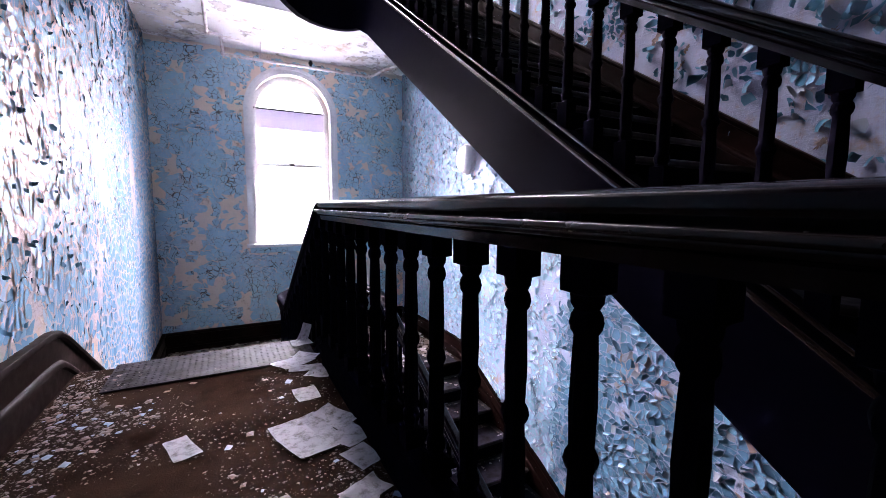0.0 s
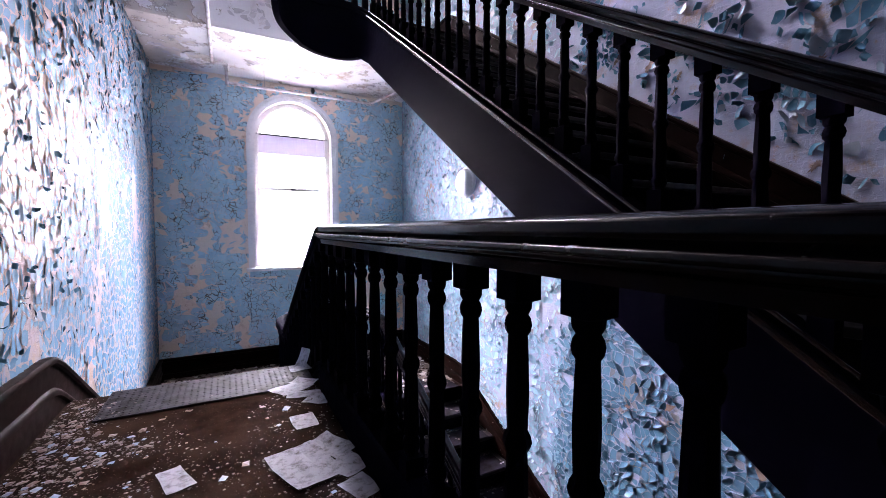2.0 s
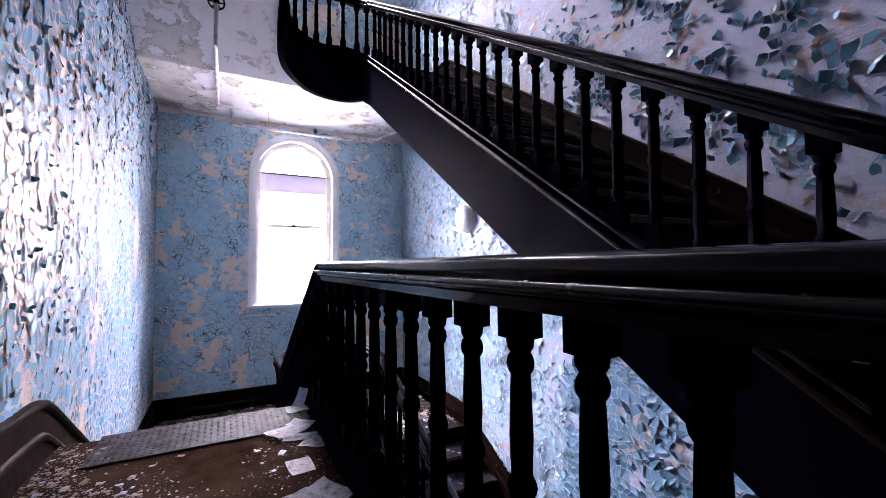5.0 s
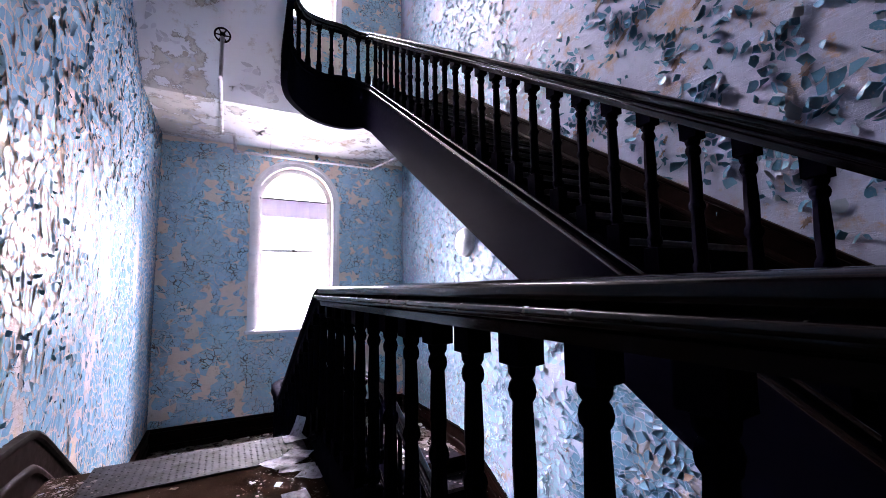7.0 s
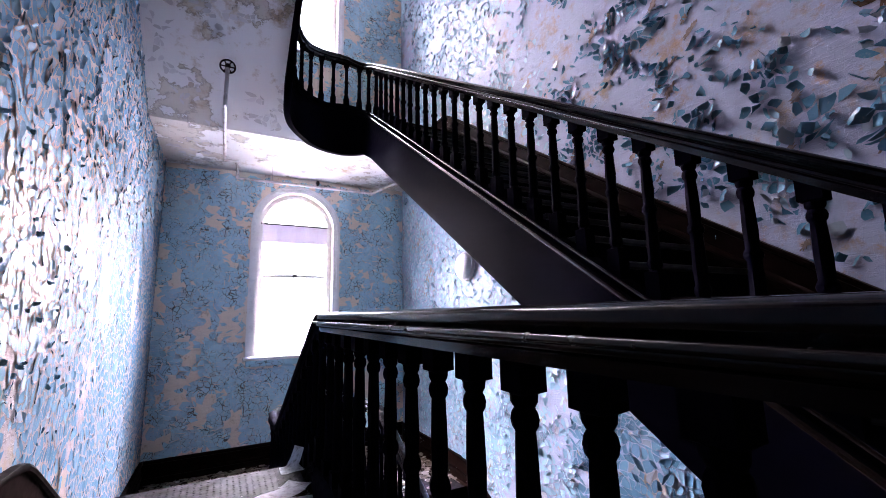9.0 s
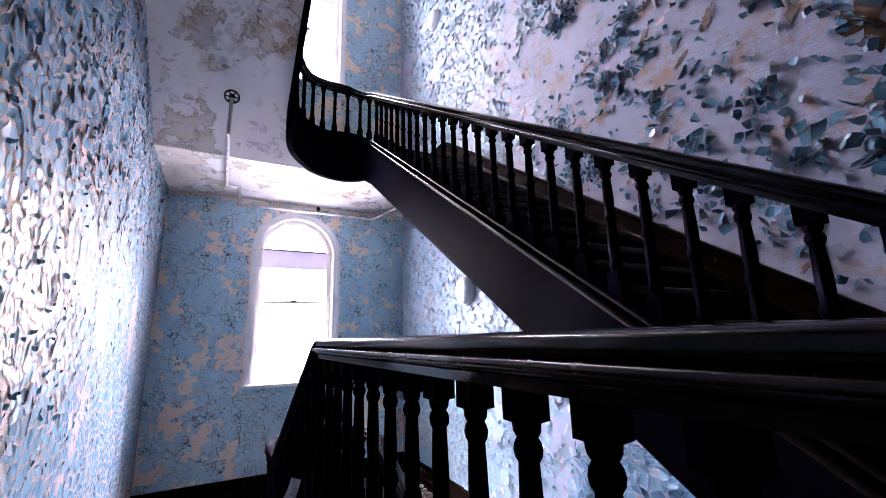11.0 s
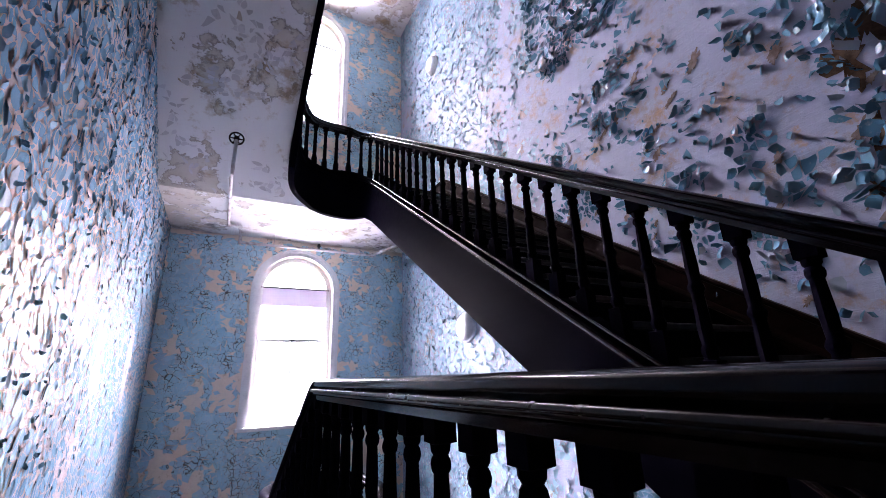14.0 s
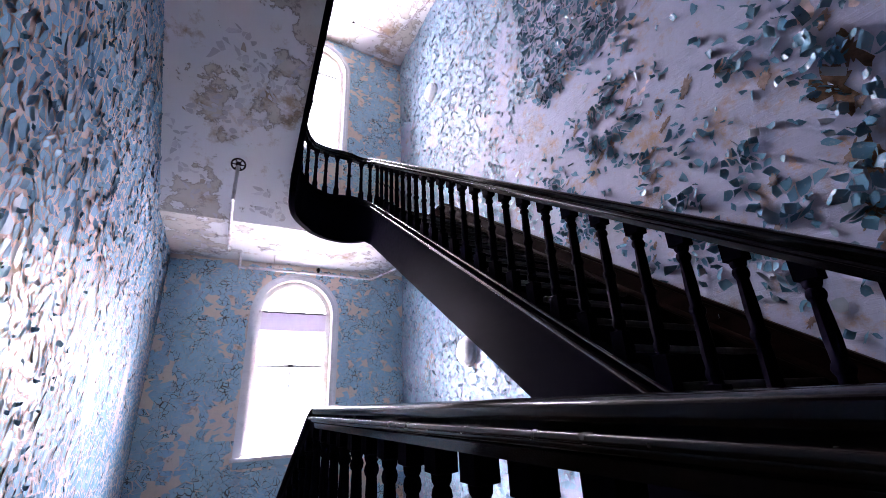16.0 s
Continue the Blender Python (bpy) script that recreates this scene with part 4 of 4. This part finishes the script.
M_WHITEFLAKE = flake_paint("loose_white_paint", (0.56, 0.53, 0.56), (0.70, 0.67, 0.71), (0.76, 0.73, 0.78), (0.46, 0.38, 0.32), 0.6)
ob = flakes("loose_ceiling_paint", XL, XS - 0.03, 2.4, Y_SLOPE, 0.045, 0.038, on_slope, lambda u, v: 0.35 * step_up(field(u * 2.6, v * 2.6, 71, 5), 0.57, 0.60), lambda u, v: 0.006 + 0 * u, 73, mat=M_WHITEFLAKE)
tagged(ob, "loose white paint curling off the sloping soffit", "paint flakes", kind="stuff")
ob = flakes("loose_ceiling_paint", XL, XR, YC + RW, YF, 0.06, 0.05, lambda u, v, h: np.stack([u, v, SOFFIT - 0.005 - h], -1), lambda u, v: 0.6 * step_up(field(u * 2.6, v * 4, 75, 5), 0.58, 0.61), lambda u, v: 0.016 + 0 * u, 77, mat=M_WHITEFLAKE)
tagged(ob, "loose white paint curling off the half landing ceiling", "paint flakes", kind="stuff")

# ---------------------------------------------------------------- large loose curls, each its own piece
rs = random.Random(5)
curls = []
for k in range(12):
    bm = bmesh.new()
    n, m_ = 5, 4
    w, h, bend = rs.uniform(0.5, 1.2), rs.uniform(0.8, 1.6), rs.uniform(1.2, 3.2)
    point, lean = rs.uniform(0.1, 0.8), rs.uniform(-0.4, 0.4)
    g = []
    for i in range(n):
        for j in range(m_):
            t0 = j / (m_ - 1)
            u = (i / (n - 1) - 0.5) * w * (0.75 + 0.5 * t0 - point * t0 * t0) + lean * t0
            t = t0 * (1 - rs.uniform(0, 0.3) * abs(i / (n - 1) - 0.5) * 2) + (rs.uniform(-0.06, 0.06) if j else 0)
            v, out = h * math.sin(bend * t) / bend, h * (1 - math.cos(bend * t)) / bend
            if k % 3:       # arched like a blister
                v, out = h * (0.75 * t - 0.12 * t * t), 0.3 * h * math.sin((1.9 + 0.25 * bend) * t)
            g.append(bm.verts.new((-out - 0.02 - 0.15 * u * u, u + rs.uniform(-0.05, 0.05), v)))
    for i in range(n - 1):
        for j in range(m_ - 1):
            if rs.random() < 0.1 and j == m_ - 2 and i in (0, n - 2):
                continue
            bm.faces.new((g[i * m_ + j], g[(i + 1) * m_ + j], g[(i + 1) * m_ + j + 1], g[i * m_ + j + 1]))
    curls.append(mesh_of("paint_flake", bm, M_FLAKE, True))
def loose(wall, count, ys, zs, chance, x, sign, size):
    """Hangs single curls on a wall."""
    made = 0
    while made < count:
        y, z = rs.uniform(*ys), rs.uniform(*zs)
        if rs.random() > chance(y, z):
            continue
        made += 1
        o = new("paint_flake", rs.choice(curls))
        o.parent = wall
        turn = Matrix.Rotation(0 if sign < 0 else math.pi, 4, "Z")
        o.matrix_basis = Matrix.Translation((x, y, z)) @ turn @ Matrix.Rotation(rs.uniform(0, 2 * math.pi) if rs.random() < 0.3 else rs.choice((-1, 1)) * 1.57 + rs.gauss(0, 0.35), 4, "X") @ Matrix.Scale(size(y), 4)


loose(bpy.data.objects["wall_right"], 290, (0.25, 2.7), (0.75, 3.9), lambda y, z: 0.03 + 0.6 * float(right_keep(np.array([y]), np.array([z]))[0]) + 0.35 * (y < 0.6),
      XR - 0.001, -1, lambda y: rs.uniform(0.022, 0.05) * (2.0 if y < 0.65 else 1.0))
loose(bpy.data.objects["wall_left"], 260, (1.3, 2.9), (0.3, 3.0), lambda y, z: 1.0, XL + 0.004, 1, lambda y: rs.uniform(0.015, 0.034))

BIG = [(0.40, 2.26), (0.37, 2.40), (0.55, 2.39), (0.62, 2.41), (0.79, 2.63), (0.72, 2.52), (0.48, 1.83), (0.51, 1.67), (0.55, 1.52), (0.76, 1.71), (0.84, 1.69), (0.54, 1.99), (0.65, 2.86), (1.03, 3.26), (0.70, 1.62), (0.92, 2.98), (0.45, 2.62), (0.42, 1.98), (0.95, 1.78)]
for k, (y, z) in enumerate(BIG):
    o = new("paint_flake", rs.choice(curls))
    o.parent = bpy.data.objects["wall_right"]
    o.matrix_basis = Matrix.Translation((XR - 0.002, y, z)) @ Matrix.Rotation(rs.choice((-1, 1)) * 1.3 + rs.gauss(0, 0.6), 4, "X") @ Matrix.Scale(rs.uniform(0.05, 0.085), 4)

# brown base coat where the plaster skin has come away
m = Mat("brown_base_coat", 0.9, 0.0, 0.1)
m.color(m.mix(m.ramp(m.noise(12, 6, 0.7), [(0.35, 0.0), (0.7, 1.0)]), (0.055, 0.035, 0.022), (0.17, 0.11, 0.07))).bump(m.noise(45, 5), 0.006, 0.9)
M_BROWN = m.m
m = Mat("tan_under_coat", 0.9, 0.0, 0.1)
m.color(m.mix(m.ramp(m.noise(14, 6, 0.7), [(0.35, 0.0), (0.7, 1.0)]), (0.15, 0.11, 0.085), (0.34, 0.28, 0.27))).bump(m.noise(45, 5), 0.004, 0.8)
M_TAN = m.m


def bare_patch(y, z, ry, rz, seed, mat=M_BROWN):
    """A ragged hole in the white skin of the long wall."""
    r = random.Random(seed)
    n = 30
    pts = []
    for k in range(n):
        a = 2 * math.pi * k / n
        q = 0.45 + 0.6 * r.random() + (0.2 if mat is M_BROWN else 0) * math.sin(3 * a + seed)
        pts.append((y + ry * q * math.cos(a), z + rz * q * math.sin(a) - (0 if mat is M_BROWN else 0.8) * ry * q * math.cos(a)))
    ob = part("bare_patch", prism(bmesh.new(), pts, "x", XR - 0.0035, XR - 0.0005), mat)
    ob.parent = bpy.data.objects["wall_right"]


for k, p in enumerate(((0.46, 2.22, 0.085, 0.17), (0.36, 2.36, 0.06, 0.14), (0.44, 1.82, 0.04, 0.14), (0.50, 1.60, 0.05, 0.06))):
    bare_patch(*p, 20 + k)
rs = random.Random(77)
made = 0
while made < 46:
    y, z = rs.uniform(0.3, 2.3), rs.uniform(0.75, 3.2)
    if rs.random() < 0.08 + float(right_keep(np.array([y]), np.array([z]))[0]):
        s_ = rs.uniform(0.35, 1.0)
        bare_patch(y, z, 0.062 * s_, 0.05 * s_ * rs.uniform(0.5, 1.4), 100 + made, M_TAN)
        made += 1

# ---------------------------------------------------------------- rubble


def rubble(name, spots, size, z_of, seed, mat, label):
    """Chips and crumbs lying about."""
    rs = np.random.RandomState(seed)
    xy = np.array(spots)
    n = len(xy)
    s = size[0] + (size[1] - size[0]) * rs.uniform(0, 1, n) ** 3
    base = np.array([[-1, -0.7, 0], [0.9, -0.8, 0], [1.0, 0.6, 0], [-0.7, 0.9, 0], [0.05, 0.0, 0.14]])
    pts = base[None] * s[:, None, None] * (1 + rs.uniform(-0.35, 0.35, (n, 5, 3)))
    t = rs.uniform(0, 2 * math.pi, n)
    c, q = np.cos(t)[:, None], np.sin(t)[:, None]
    x = pts[:, :, 0] * c - pts[:, :, 1] * q + xy[:, :1]
    y = pts[:, :, 0] * q + pts[:, :, 1] * c + xy[:, 1:2]
    tilt = rs.uniform(0, 0.5, (n, 1)) ** 2
    z = z_of(xy[:, 0], xy[:, 1])[:, None] + 0.001 + np.maximum(0, pts[:, :, 2] + tilt * (pts[:, :, 0] + s[:, None] * 0.8))
    v = np.stack([x, y, z], -1).reshape(-1, 3)
    f = (np.arange(n)[:, None, None] * 5 + np.array([[0, 1, 4], [1, 2, 4], [2, 3, 4], [3, 0, 4]])[None]).reshape(-1, 3)
    me = bpy.data.meshes.new(name)
    me.from_pydata(v.tolist(), [], f.tolist())
    me.materials.append(mat)
    return tagged(new(name, me), label, "debris", kind="stuff")


e = empty("tread_plate", (1.9, 4.2, H1 + 0.004), "scuffed steel plate on the half landing above the lower flight", "floor plate")
under(e, part("plate", box(bmesh.new(), XB + 0.08, XR - 0.08, 3.985, 4.40, H1 + 0.001, H1 + 0.008, 0.002), M_STEEL))
rn = np.random.RandomState(3)
sp = np.stack([rn.uniform(XL + 0.03, XA - 0.05, 42000), rn.uniform(-1.2, 2.69, 42000)], -1)
f = field(sp[:, 0] * 3, sp[:, 1] * 3, 61)
edge = step_up(-sp[:, 0], 0.1, 0.6) + 0.5 * step_up(sp[:, 0], 0.2, 0.42) + 0.5 * step_up(-sp[:, 1], -1.6, -1.0) - 0.4 * step_up(-sp[:, 1], -0.6, 0.6)
plate = (sp[:, 1] > 2.32) & (sp[:, 0] > XL + 0.20)
sp = sp[rn.uniform(0, 1, len(sp)) < (0.22 + edge) * step_up(f, 0.30, 0.6) * np.where(plate, 0.12, 1.0)]
z_floor = lambda x, y: np.where((y > 2.33) & (x > XL + 0.20), 0.0095, 0.0)
M_RUBBLE = flake_paint("plaster_rubble", (0.06, 0.042, 0.032), (0.16, 0.125, 0.10), (0.30, 0.26, 0.24), (0.66, 0.64, 0.68), 0.6)
M_CRUMB = flake_paint("plaster_crumbs", (0.020, 0.011, 0.008), (0.045, 0.027, 0.020), (0.08, 0.058, 0.052), (0.21, 0.20, 0.23), 0.6)
rubble("plaster_crumbs", sp, (0.0012, 0.006), z_floor, 4, M_CRUMB, "plaster crumbs and dirt scattered over the landing")
ch = sp[rn.uniform(0, 1, len(sp)) < 0.03 + 0.10 * (sp[:, 0] < -0.25)]
rubble("paint_chips", ch, (0.004, 0.018), z_floor, 6, M_CHIP, "fallen paint chips, brown and blue, on the landing")
sp = np.stack([rn.uniform(XL + 0.05, XR - 0.05, 9000), rn.uniform(4.1, YF - 0.05, 9000)], -1)
sp = sp[((sp[:, 0] - XM) ** 2 + (sp[:, 1] - YC) ** 2 > (RW + 0.05) ** 2) & ((np.abs(sp[:, 0] - XM) > RW + 0.05) | (sp[:, 1] > YC))]
rubble("plaster_crumbs", sp, (0.004, 0.042), lambda x, y: H1 + 0 * x, 8, M_RUBBLE, "plaster rubble on the half landing")
sp = np.stack([rn.uniform(XB + 0.06, XR - 0.06, 2500), rn.uniform(1.6, 3.97, 2500)], -1)
rubble("plaster_crumbs", sp, (0.004, 0.024), lambda x, y: H1 - RISE_B * np.ceil((4.0 - y) / RUN_C), 9, M_RUBBLE, "rubble lying on the treads of the lower flight")

# ---------------------------------------------------------------- from plan units to metres
seen = set()
for ob in list(scene.objects):
    if ob.type not in {"MESH", "EMPTY"}:
        continue
    m = ob.matrix_basis.copy()
    m.translation *= UNIT
    ob.matrix_basis = m
    k = ob.matrix_parent_inverse.copy()
    k.translation *= UNIT
    ob.matrix_parent_inverse = k
    if ob.type == "MESH" and ob.data.name not in seen:
        seen.add(ob.data.name)
        ob.data.transform(Matrix.Scale(UNIT, 4))
